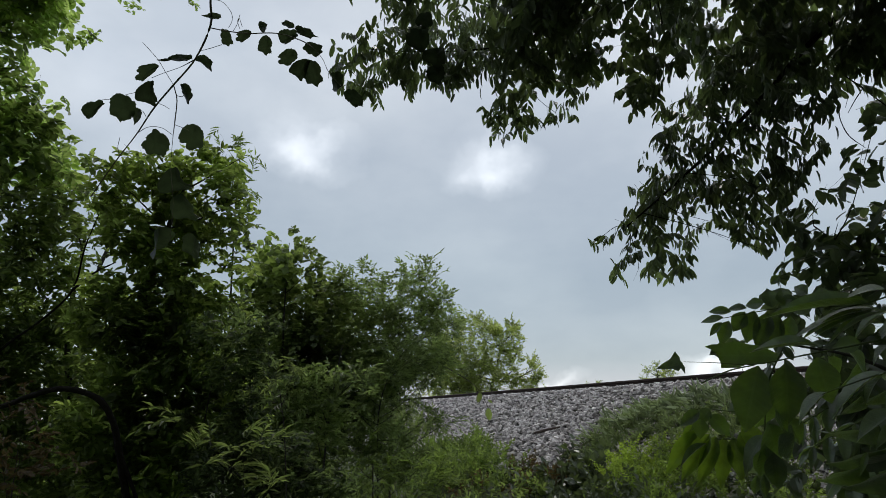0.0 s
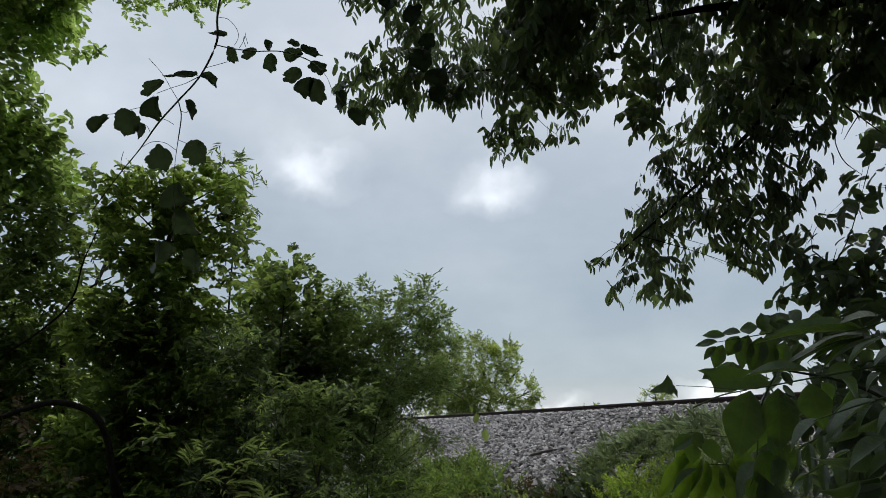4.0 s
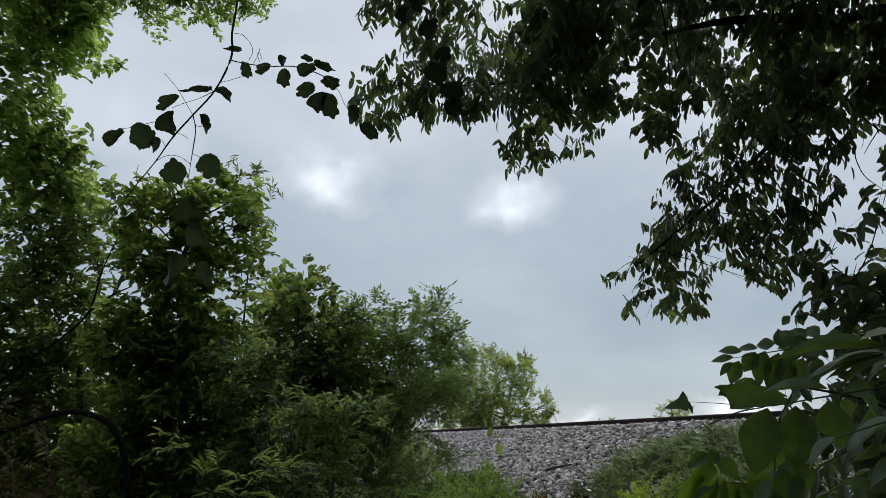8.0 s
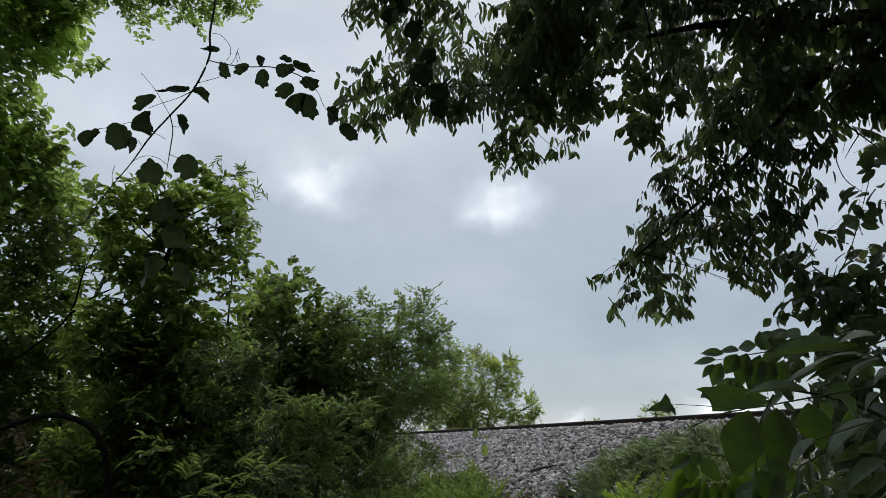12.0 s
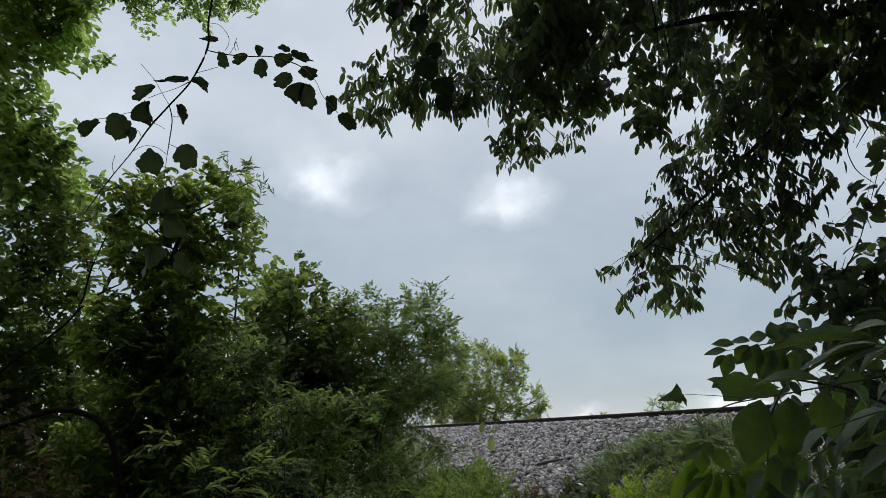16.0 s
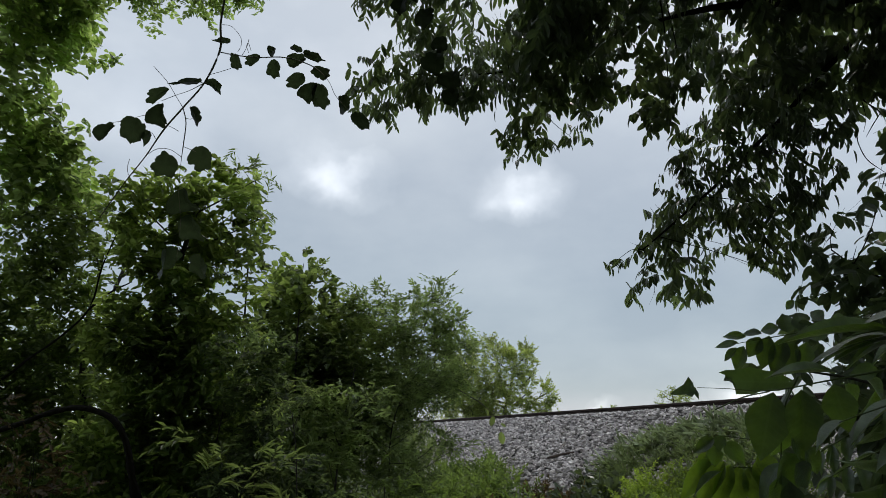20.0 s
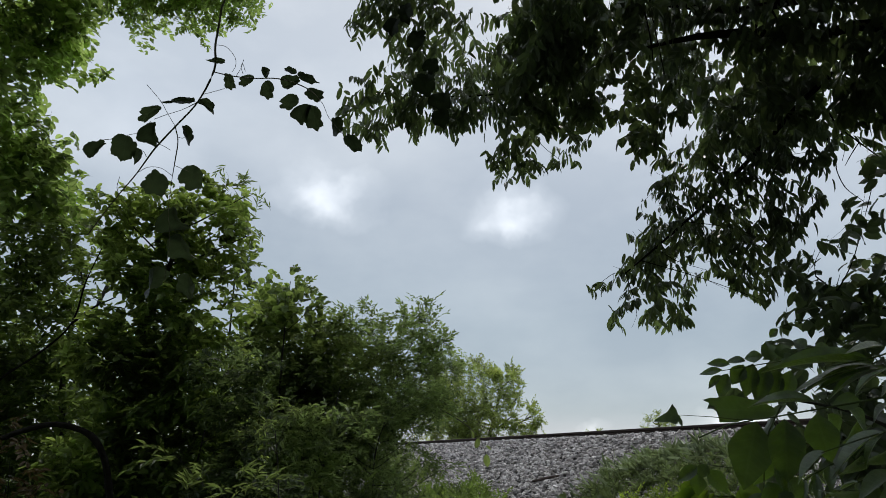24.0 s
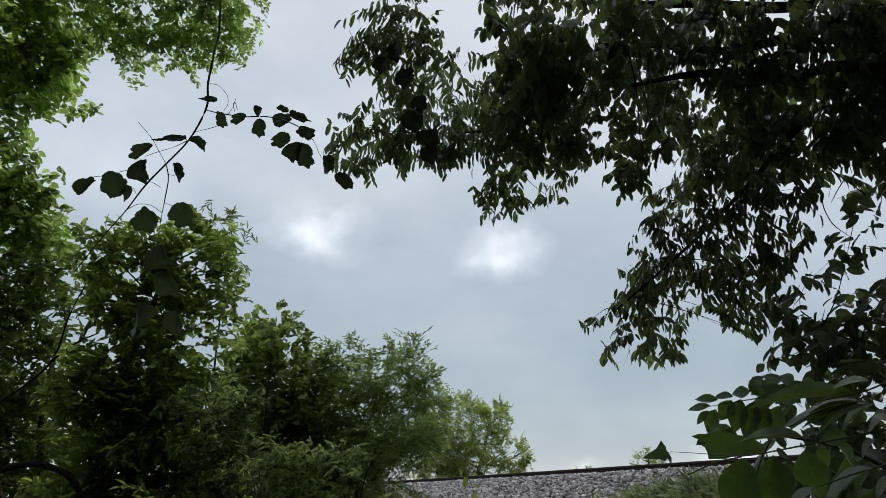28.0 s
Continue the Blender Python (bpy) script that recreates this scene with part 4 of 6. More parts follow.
tree("sapling", 53, [(-0.680, 7.108, -0.050, 0.008), (-0.680, 6.854, 0.941, 0.006), (-0.680, 6.813, 1.101, 0.004)], [(-0.87, 6.81, 1.13, 0.19, 0.25, 0.14), (-0.57, 6.85, 0.94, 0.33, 0.30, 0.16), (-0.30, 6.84, 0.99, 0.27, 0.30, 0.16), (0.01, 7.17, 0.92, 0.34, 0.30, 0.16)],
    "young bright green sapling with narrow leaves", "sapling", dict(SPRIG, slim=0.34, leaf=0.075), GREEN_WEED, 0.005, 3)

slant = thing("slanting_stem", (-4.42, 6.80, -0.05), "thin dark slanting stem among the leaves", "stem")
part("stem", *tube([(-4.418, 6.798, -0.050, 0.014), (-4.365, 6.342, 1.728, 0.013), (-4.104, 6.241, 2.123, 0.012), (-3.737, 6.173, 2.387, 0.010), (-3.434, 6.102, 2.666, 0.009), (-3.319, 6.004, 3.046, 0.007), (-3.188, 5.926, 3.350, 0.004)], 8, 5, 0.08, np.random.default_rng(6)), BARK_SHADED, slant, "", True)
part("side_branch", *tube([(-3.434, 6.102, 2.666, 0.013), (-3.240, 6.063, 2.818, 0.009), (-3.031, 6.037, 2.919, 0.005)], 7, 5, 0.08, np.random.default_rng(7)), BARK_SHADED, slant, "", True)
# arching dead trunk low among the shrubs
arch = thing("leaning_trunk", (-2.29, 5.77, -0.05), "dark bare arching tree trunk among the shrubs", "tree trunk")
part("stem", *tube([(-2.292, 5.766, -0.050, 0.031), (-2.344, 5.630, 0.479, 0.029), (-2.467, 5.505, 0.968, 0.026), (-2.516, 5.429, 1.266, 0.026), (-2.564, 5.372, 1.487, 0.025), (-2.660, 5.331, 1.644, 0.024), (-2.827, 5.312, 1.721, 0.023), (-3.003, 5.309, 1.733, 0.022), (-3.222, 5.323, 1.678, 0.021), (-3.442, 5.343, 1.597, 0.020), (-4.144, 5.396, 1.393, 0.018)], 9, 6, 0.1, np.random.default_rng(3)), BARK_SHADED, arch, "", True)
part("side_branch", *tube([(-2.516, 5.429, 1.266, 0.018), (-2.450, 5.472, 1.096, 0.016), (-2.388, 5.516, 0.926, 0.015), (-2.300, 5.603, 0.585, 0.014)], 7, 5, 0.08, np.random.default_rng(4)), BARK_SHADED, arch, "", True)

# ---- weeds on the bank ----
def weed_patch(name, seed, spots, label, category, height, leaf, slim, mat, pairs=7, lift=1.2, sag=0.05, spread=45.0):
    """Upright leafy stems standing on the bank; spots are (across, along, half across, half along, stems)."""
    rng = np.random.default_rng(seed)
    base = []
    for n0, s0, dn, ds, k in spots:
        n, s = n0 + dn * np.clip(rng.normal(size=k) * 0.55, -1.2, 1.2), s0 + ds * np.clip(rng.normal(size=k) * 0.55, -1.2, 1.2)
        base.append(n[:, None] * ACROSS + s[:, None] * ALONG + (bank_height(n) - 0.03)[:, None] * UP)
    base = np.concatenate(base)
    way = np.array((0, 0, lift)) + 0.35 * rng.normal(size=base.shape)
    leaves, stalks = sprays(rng, base, way, height * (0.5 + 0.8 * rng.random(len(base))), pairs, leaf, slim, sag=sag, spread=spread, untidy=0.5, up=(0.1, -0.25, 1.0), stalk=0.003, outline=LEAF_FINE)
    ob = part(name, *leaves, mat)
    tagged(ob, label, category, kind="stuff")
    part("stalk_mass", *stalks, GREEN_WEED, ob, "", kind="stuff")
    return ob


weed_patch("bank_grass", 31, ((7.75, 8.5, 0.22, 0.5, 80), (7.55, 8.9, 0.22, 0.45, 64), (7.85, 8.05, 0.2, 0.45, 64), (7.3, 9.3, 0.3, 0.35, 56), (7.8, 7.5, 0.2, 0.4, 50)),
           "pale grey-green grasses arching over the stone bank", "grass", 0.32, 0.30, 0.032, GRASS_DULL, 3, 0.9, 0.9, 38.0)
weed_patch("bank_weeds", 32, ((5.9, 7.3, 0.25, 0.25, 40), (5.6, 6.4, 0.25, 0.3, 36), (6.2, 6.5, 0.25, 0.3, 30), (5.0, 6.8, 0.2, 0.3, 20), (6.4, 7.4, 0.15, 0.2, 16), (6.5, 6.0, 0.35, 0.5, 40), (6.8, 5.2, 0.35, 0.4, 34), (6.1, 5.2, 0.35, 0.4, 36), (6.2, 6.2, 0.3, 0.6, 60), (6.3, 7.0, 0.2, 0.4, 40)),
           "bright green leafy weeds below the bank", "weeds", 0.42, 0.06, 0.40, GREEN_WEED, 8, 0.9, 0.15, 62.0)
weed_patch("low_scrub", 33, ((5.7, 10.2, 0.3, 0.5, 30), (5.3, 11.6, 0.4, 0.6, 44), (5.9, 12.8, 0.35, 0.6, 40), (5.4, 14.4, 0.5, 0.9, 70), (4.7, 9.6, 0.4, 0.6, 40), (5.5, 9.0, 0.3, 0.35, 20), (6.2, 14.6, 0.35, 0.8, 44)),
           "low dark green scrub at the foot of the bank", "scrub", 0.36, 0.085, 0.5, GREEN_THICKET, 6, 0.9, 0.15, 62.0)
weed_patch("low_scrub", 35, ((6.4, 13.3, 0.3, 0.5, 70), (6.2, 12.4, 0.3, 0.5, 60), (6.0, 11.6, 0.25, 0.4, 44), (6.2, 14.6, 0.3, 0.7, 90), (5.6, 13.4, 0.35, 0.7, 90), (5.1, 12.0, 0.4, 0.7, 80), (5.7, 11.8, 0.25, 0.5, 26), (5.5, 10.4, 0.3, 0.5, 22), (6.1, 10.6, 0.2, 0.3, 8)),
           "low light green scrub at the foot of the bank", "scrub", 0.52, 0.075, 0.48, GREEN_WEED, 8, 0.9, 0.2, 58.0)
weed_patch("bank_weeds", 39, ((6.3, 8.8, 0.3, 0.4, 40), (6.0, 8.6, 0.3, 0.5, 44), (5.8, 9.2, 0.3, 0.4, 40), (6.5, 9.4, 0.2, 0.3, 20)),
           "dull grey-green broad-leaved weeds below the bank", "weeds", 0.3, 0.13, 0.66, GREEN_BROAD, 3, 0.8, 0.2, 65.0)
weed_patch("bank_weeds", 40, ((6.5, 7.9, 0.25, 0.4, 76), (6.4, 8.2, 0.2, 0.3, 36), (6.2, 7.9, 0.25, 0.4, 50), (6.2, 7.4, 0.3, 0.35, 44), (6.6, 7.3, 0.2, 0.4, 30), (6.3, 6.8, 0.3, 0.3, 30), (6.75, 7.9, 0.15, 0.3, 20)),
           "bright yellow-green leafy weeds below the bank", "weeds", 0.46, 0.05, 0.44, GREEN_BRIGHT, 10, 0.7, 0.3, 62.0)
weed_patch("low_scrub", 34, ((6.7, 17.5, 0.5, 1.4, 90), (3.6, 11.5, 0.8, 1.6, 100), (3.0, 14.5, 0.8, 2.0, 110), (7.3, 20.5, 0.5, 1.6, 70)),
           "taller leafy green scrub beside the bank", "scrub", 0.7, 0.10, 0.32, GREEN_BUSH, 8)
weed_patch("bank_weeds", 36, ((5.7, 7.0, 0.4, 0.6, 40), (5.4, 7.8, 0.4, 0.5, 30), (6.3, 5.6, 0.4, 0.6, 34), (5.2, 6.0, 0.4, 0.6, 34)),
           "dark broad-leaved weeds below the bank", "weeds", 0.34, 0.10, 0.6, GREEN_BROAD, 5, 0.8, 0.2, 65.0)
weed_patch("bank_weeds", 37, ((7.0, 9.3, 0.3, 0.4, 80), (6.8, 9.0, 0.3, 0.4, 60), (7.2, 8.7, 0.3, 0.5, 90), (7.3, 8.0, 0.3, 0.6, 90), (7.4, 7.2, 0.3, 0.6, 90), (7.2, 6.4, 0.4, 0.6, 90), (6.8, 7.4, 0.25, 0.5, 60), (6.9, 6.8, 0.3, 0.5, 60)),
           "pale leafy weeds growing through the stone bank", "weeds", 0.24, 0.10, 0.26, GREEN_SOFT, 6, 0.9, 0.25, 50.0)
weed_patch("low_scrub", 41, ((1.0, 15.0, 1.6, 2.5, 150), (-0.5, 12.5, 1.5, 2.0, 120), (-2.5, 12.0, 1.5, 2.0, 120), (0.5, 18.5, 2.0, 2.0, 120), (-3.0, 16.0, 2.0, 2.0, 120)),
           "dark leafy undergrowth below the trees", "scrub", 0.9, 0.11, 0.42, GREEN_SHADE, 8, 0.9, 0.2, 58.0)
weed_patch("low_scrub", 38, ((5.6, 9.4, 0.3, 0.5, 22), (5.9, 9.1, 0.25, 0.35, 34), (5.3, 10.6, 0.3, 0.5, 18), (6.1, 10.3, 0.2, 0.4, 14)),
           "low red-brown weeds at the foot of the bank", "scrub", 0.3, 0.08, 0.4, LEAF_RUSSET, 5, 0.9, 0.15, 60.0)


# ---- hanging boughs of the near tree ----
PINNATE = dict(leaf=0.058, slim=0.32, length=0.24, pairs=8, sag=0.35, spread=60.0, outline=LEAF_HUNG, hang=0.9, untidy=0.28, stalk=0.0009)
near_tree = thing("near_tree", (2.95, 2.7, -0.05), "dark near tree with hanging compound leaves", "tree")
part("trunk", *tube([(2.95, 2.7, -0.1, 0.2), (2.9, 2.7, 1.2, 0.17), (2.8, 2.72, 2.4, 0.15), (2.65, 2.6, 3.4, 0.12), (2.3, 2.2, 4.6, 0.08)], 12, 6, 0.04, np.random.default_rng(2)), BARK, near_tree, "rough dark bark", True)
# places in the canopy that the leaves leave open: middle and half sizes
CANOPY_GAPS = (
    (0.99, 2.22, 3.08, 0.07, 1.20, 0.03), (0.95, 2.30, 2.99, 0.04, 1.20, 0.03), (1.00, 2.33, 2.91, 0.05, 1.20, 0.06), (0.97, 2.39, 2.84, 0.05, 1.20, 0.04), (0.75, 2.32, 3.07, 0.07, 1.20, 0.05), (1.26, 2.03, 3.15, 0.07, 1.20, 0.05),
    (1.38, 2.14, 2.89, 0.04, 1.20, 0.03), (1.42, 2.21, 2.72, 0.03, 1.20, 0.03), (1.04, 2.10, 3.21, 0.03, 1.20, 0.03), (1.54, 2.07, 2.82, 0.03, 1.20, 0.02), (0.59, 2.25, 3.23, 0.03, 1.20, 0.08), (0.10, 2.40, 3.13, 0.05, 1.20, 0.03),
    (0.27, 2.57, 2.81, 0.02, 1.20, 0.03), (-0.03, 2.33, 3.23, 0.01, 1.20, 0.07), (1.11, 2.43, 2.63, 0.04, 1.20, 0.05), (1.21, 2.50, 2.35, 0.02, 1.20, 0.05), (1.15, 2.45, 2.54, 0.02, 1.20, 0.03), (1.50, 2.43, 1.99, 0.03, 1.20, 0.02),
    (0.96, 2.62, 2.31, 0.03, 1.20, 0.04), (1.53, 2.43, 1.90, 0.04, 1.20, 0.03), (1.47, 2.28, 2.53, 0.07, 1.20, 0.11), (1.44, 2.34, 2.41, 0.06, 1.20, 0.06), (1.37, 2.42, 2.33, 0.02, 1.20, 0.05), (1.33, 2.50, 2.14, 0.03, 1.20, 0.03),
    (1.39, 2.38, 2.40, 0.03, 1.20, 0.04),
    (1.23, 2.36, 3.44, 0.06, 1.20, 0.04), (1.34, 2.35, 3.38, 0.05, 1.20, 0.04), (1.43, 2.31, 3.37, 0.04, 1.20, 0.03), (1.19, 2.43, 3.39, 0.02, 1.20, 0.03), (1.29, 2.41, 3.35, 0.03, 1.20, 0.02), (1.53, 2.26, 3.36, 0.03, 1.20, 0.02),
    (1.14, 2.57, 3.22, 0.03, 1.20, 0.04), (1.05, 2.52, 3.35, 0.02, 1.20, 0.02), (1.65, 2.43, 3.00, 0.02, 1.20, 0.04), (1.68, 2.52, 2.80, 0.03, 1.20, 0.03), (1.58, 2.61, 2.75, 0.03, 1.20, 0.02), (1.23, 2.69, 2.97, 0.03, 1.20, 0.02),
    (1.31, 2.50, 2.16, 0.06, 1.20, 0.05), (1.36, 2.44, 2.28, 0.07, 1.20, 0.04), (1.39, 2.40, 2.34, 0.05, 1.20, 0.03), (1.46, 2.35, 2.38, 0.03, 1.20, 0.02), (1.26, 2.54, 2.10, 0.04, 1.20, 0.03))


def bough(name, seed, line, clumps, thick, more=PINNATE, twigs=1):
    """A bough that hangs from the near tree: wood, twigs and drooping leaves."""
    rng = np.random.default_rng(seed)
    ob = part(name, *tube(line, 8, 6, 0.05, rng), BARK_SHADED, near_tree, "", True)
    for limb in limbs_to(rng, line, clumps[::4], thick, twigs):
        part("twig", *limb, BARK_SHADED, ob, "", True)
    leaves, stalks = layered_leaves(rng, clumps, gaps=CANOPY_GAPS, **more)
    part("foliage", *leaves, GREEN_HANG, ob, "", kind="stuff")
    part("stalk_mass", *stalks, TWIG, ob, "", kind="stuff")
    return ob


BOUGH_LONG = bough("bough", 21, [(2.78, 2.7, 2.7, 0.0375), (1.693, 2.097, 3.032, 0.0225), (1.368, 2.152, 3.081, 0.0195), (1.069, 2.216, 3.128, 0.0165), (0.792, 2.282, 3.105, 0.0068), (0.533, 2.384, 3.062, 0.0052), (0.257, 2.468, 3.001, 0.0036), (-0.030, 2.491, 2.984, 0.0024), (-0.318, 2.471, 2.985, 0.0012)], [
    (-0.20, 2.27, 3.33, 0.14, 0.22, 0.14, 3.2), (-0.32, 2.31, 3.26, 0.10, 0.22, 0.06, 2.3), (-0.38, 2.33, 3.22, 0.05, 0.22, 0.04, 1.8), (-0.07, 2.28, 3.33, 0.06, 0.22, 0.10, 2.8), (-0.04, 2.35, 3.24, 0.05, 0.22, 0.09, 2.8), (-0.18, 2.35, 3.22, 0.10, 0.22, 0.06, 2.8),
    (-0.15, 2.21, 3.41, 0.11, 0.22, 0.05, 3.0), (-0.01, 2.25, 3.36, 0.03, 0.22, 0.08, 1.4), (-0.18, 2.42, 3.13, 0.09, 0.22, 0.08, 2.2), (-0.09, 2.43, 3.12, 0.07, 0.22, 0.10, 3.0), (-0.41, 2.50, 2.95, 0.08, 0.22, 0.06, 2.2), (-0.28, 2.50, 2.98, 0.13, 0.22, 0.07, 3.0),
    (-0.31, 2.56, 2.87, 0.08, 0.22, 0.06, 1.7), (-0.41, 2.53, 2.89, 0.05, 0.22, 0.05, 1.6), (-0.13, 2.51, 2.98, 0.14, 0.22, 0.09, 3.0), (-0.17, 2.56, 2.90, 0.07, 0.22, 0.04, 2.1), (-0.13, 2.58, 2.86, 0.02, 0.22, 0.04, 1.8), (0.02, 2.52, 2.97, 0.12, 0.22, 0.11, 2.6),
    (0.04, 2.57, 2.88, 0.03, 0.22, 0.05, 2.1), (0.16, 2.49, 3.01, 0.12, 0.22, 0.11, 2.6), (0.18, 2.39, 3.17, 0.10, 0.22, 0.10, 1.7), (0.07, 2.37, 3.21, 0.09, 0.22, 0.06, 1.6), (0.13, 2.44, 3.11, 0.09, 0.22, 0.06, 1.7), (0.20, 2.61, 2.80, 0.05, 0.22, 0.07, 1.8),
    (0.27, 2.62, 2.76, 0.08, 0.22, 0.07, 2.0), (0.22, 2.64, 2.72, 0.03, 0.22, 0.04, 1.8), (0.33, 2.64, 2.71, 0.04, 0.22, 0.04, 1.8), (0.40, 2.60, 2.77, 0.05, 0.22, 0.07, 2.0), (0.47, 2.59, 2.76, 0.03, 0.22, 0.05, 1.6), (0.53, 2.54, 2.84, 0.07, 0.22, 0.06, 2.0),
    (0.58, 2.55, 2.81, 0.03, 0.22, 0.04, 1.6),
    (0.04, 2.79, 3.36, 0.11, 0.22, 0.10, 2.2), (0.14, 2.85, 3.25, 0.11, 0.22, 0.08, 2.0), (-0.04, 2.83, 3.29, 0.08, 0.22, 0.08, 1.8), (0.20, 2.79, 3.35, 0.11, 0.22, 0.11, 2.0)],
    0.002)
BOUGH_LOW = bough("bough", 22, [(2.62, 2.6, 3.4, 0.05), (1.860, 2.331, 3.277, 0.014), (1.462, 2.311, 2.956, 0.011), (1.264, 2.365, 2.744, 0.009), (1.067, 2.417, 2.542, 0.007), (0.891, 2.458, 2.382, 0.005), (0.716, 2.496, 2.233, 0.003)], [
    (0.94, 2.41, 2.70, 0.11, 0.22, 0.06, 2.0), (0.91, 2.45, 2.63, 0.09, 0.22, 0.06, 1.6), (1.04, 2.37, 2.70, 0.14, 0.22, 0.09, 1.8), (1.17, 2.32, 2.67, 0.14, 0.22, 0.09, 2.9), (1.32, 2.25, 2.64, 0.12, 0.22, 0.11, 2.7), (0.99, 2.44, 2.59, 0.09, 0.22, 0.05, 1.4),
    (0.89, 2.50, 2.53, 0.10, 0.22, 0.04, 1.6), (1.03, 2.46, 2.49, 0.14, 0.22, 0.09, 2.5), (1.18, 2.39, 2.52, 0.12, 0.22, 0.07, 1.4), (1.29, 2.35, 2.48, 0.08, 0.22, 0.08, 1.8), (1.35, 2.29, 2.52, 0.07, 0.22, 0.05, 1.6), (1.37, 2.30, 2.47, 0.05, 0.22, 0.03, 1.4),
    (0.84, 2.56, 2.43, 0.07, 0.22, 0.07, 1.7), (0.92, 2.54, 2.39, 0.12, 0.22, 0.12, 2.5), (1.06, 2.49, 2.38, 0.11, 0.22, 0.09, 1.8), (1.22, 2.41, 2.39, 0.12, 0.22, 0.12, 3.0), (1.29, 2.41, 2.32, 0.08, 0.22, 0.11, 2.3), (1.31, 2.37, 2.40, 0.07, 0.22, 0.07, 1.8),
    (0.81, 2.61, 2.31, 0.08, 0.22, 0.08, 2.0), (0.72, 2.64, 2.28, 0.06, 0.22, 0.05, 1.4), (0.66, 2.67, 2.24, 0.04, 0.22, 0.03, 1.1), (0.87, 2.62, 2.22, 0.09, 0.22, 0.09, 2.2), (0.76, 2.67, 2.16, 0.04, 0.22, 0.07, 1.4), (0.71, 2.69, 2.10, 0.02, 0.22, 0.03, 1.4),
    (0.80, 2.67, 2.10, 0.03, 0.22, 0.05, 1.4), (0.90, 2.63, 2.13, 0.07, 0.22, 0.07, 1.6), (0.95, 2.62, 2.10, 0.03, 0.22, 0.05, 1.0), (1.02, 2.56, 2.23, 0.04, 0.22, 0.04, 1.1), (1.04, 2.54, 2.27, 0.07, 0.22, 0.06, 1.6), (1.14, 2.50, 2.26, 0.07, 0.22, 0.08, 1.6),
    (1.16, 2.51, 2.20, 0.02, 0.22, 0.03, 1.4), (1.23, 2.47, 2.21, 0.06, 0.22, 0.06, 1.6), (1.22, 2.49, 2.14, 0.02, 0.22, 0.03, 1.4), (1.26, 2.46, 2.18, 0.03, 0.22, 0.04, 1.2), (0.98, 2.61, 2.10, 0.02, 0.22, 0.04, 1.0)],
    0.0018)
for line in ([(1.506, 2.360, 2.765, 0.004), (1.534, 2.379, 2.690, 0.003), (1.541, 2.392, 2.637, 0.002), (1.576, 2.409, 2.574, 0.002), (1.642, 2.421, 2.527, 0.001)], [(1.506, 2.332, 2.871, 0.004), (1.554, 2.349, 2.807, 0.003), (1.629, 2.363, 2.752, 0.003), (1.736, 2.383, 2.676, 0.002)],
             [(1.629, 2.363, 2.752, 0.002), (1.598, 2.375, 2.705, 0.002), (1.572, 2.387, 2.659, 0.001)], [(1.554, 2.349, 2.807, 0.002), (1.572, 2.368, 2.733, 0.001), (1.563, 2.382, 2.680, 0.001)]):
    part("bare_twig", *tube(line, 5, 5), BARK_SHADED, BOUGH_LOW, "thin bare twig", True)
bough("bough", 23, [(2.5, 2.45, 3.9, 0.055), (1.879, 2.158, 3.552, 0.033), (1.462, 2.185, 3.445, 0.024), (1.023, 2.185, 3.445, 0.018), (0.650, 2.191, 3.424, 0.011)], [
    (0.39, 2.19, 3.20, 0.21, 0.30, 0.17, 4.6), (0.36, 2.33, 3.02, 0.17, 0.30, 0.21, 4.6), (0.30, 2.43, 2.86, 0.14, 0.30, 0.09, 3.8), (0.50, 2.37, 2.90, 0.14, 0.30, 0.11, 3.8), (0.54, 2.22, 3.11, 0.11, 0.30, 0.17, 2.9), (0.23, 2.13, 3.30, 0.09, 0.30, 0.06, 2.9),
    (0.17, 2.13, 3.31, 0.06, 0.30, 0.05, 2.2), (0.40, 2.09, 3.32, 0.21, 0.30, 0.07, 4.0), (0.61, 2.11, 3.24, 0.14, 0.30, 0.14, 4.1), (0.66, 2.32, 2.93, 0.14, 0.30, 0.09, 3.5), (0.71, 2.37, 2.81, 0.08, 0.30, 0.06, 2.9), (0.83, 2.36, 2.76, 0.07, 0.30, 0.07, 2.9),
    (0.81, 2.31, 2.87, 0.12, 0.30, 0.09, 3.2), (0.75, 2.39, 2.75, 0.04, 0.30, 0.06, 2.0),
    (0.65, 2.26, 3.12, 0.12, 0.30, 0.12, 2.6), (0.75, 2.19, 3.16, 0.13, 0.30, 0.09, 2.9), (0.85, 2.29, 2.97, 0.07, 0.30, 0.08, 2.0), (0.52, 2.34, 3.04, 0.14, 0.30, 0.12, 2.4), (0.65, 2.11, 3.30, 0.17, 0.30, 0.10, 2.3)],
    0.004, dict(PINNATE, leaf=0.062, slim=0.42))
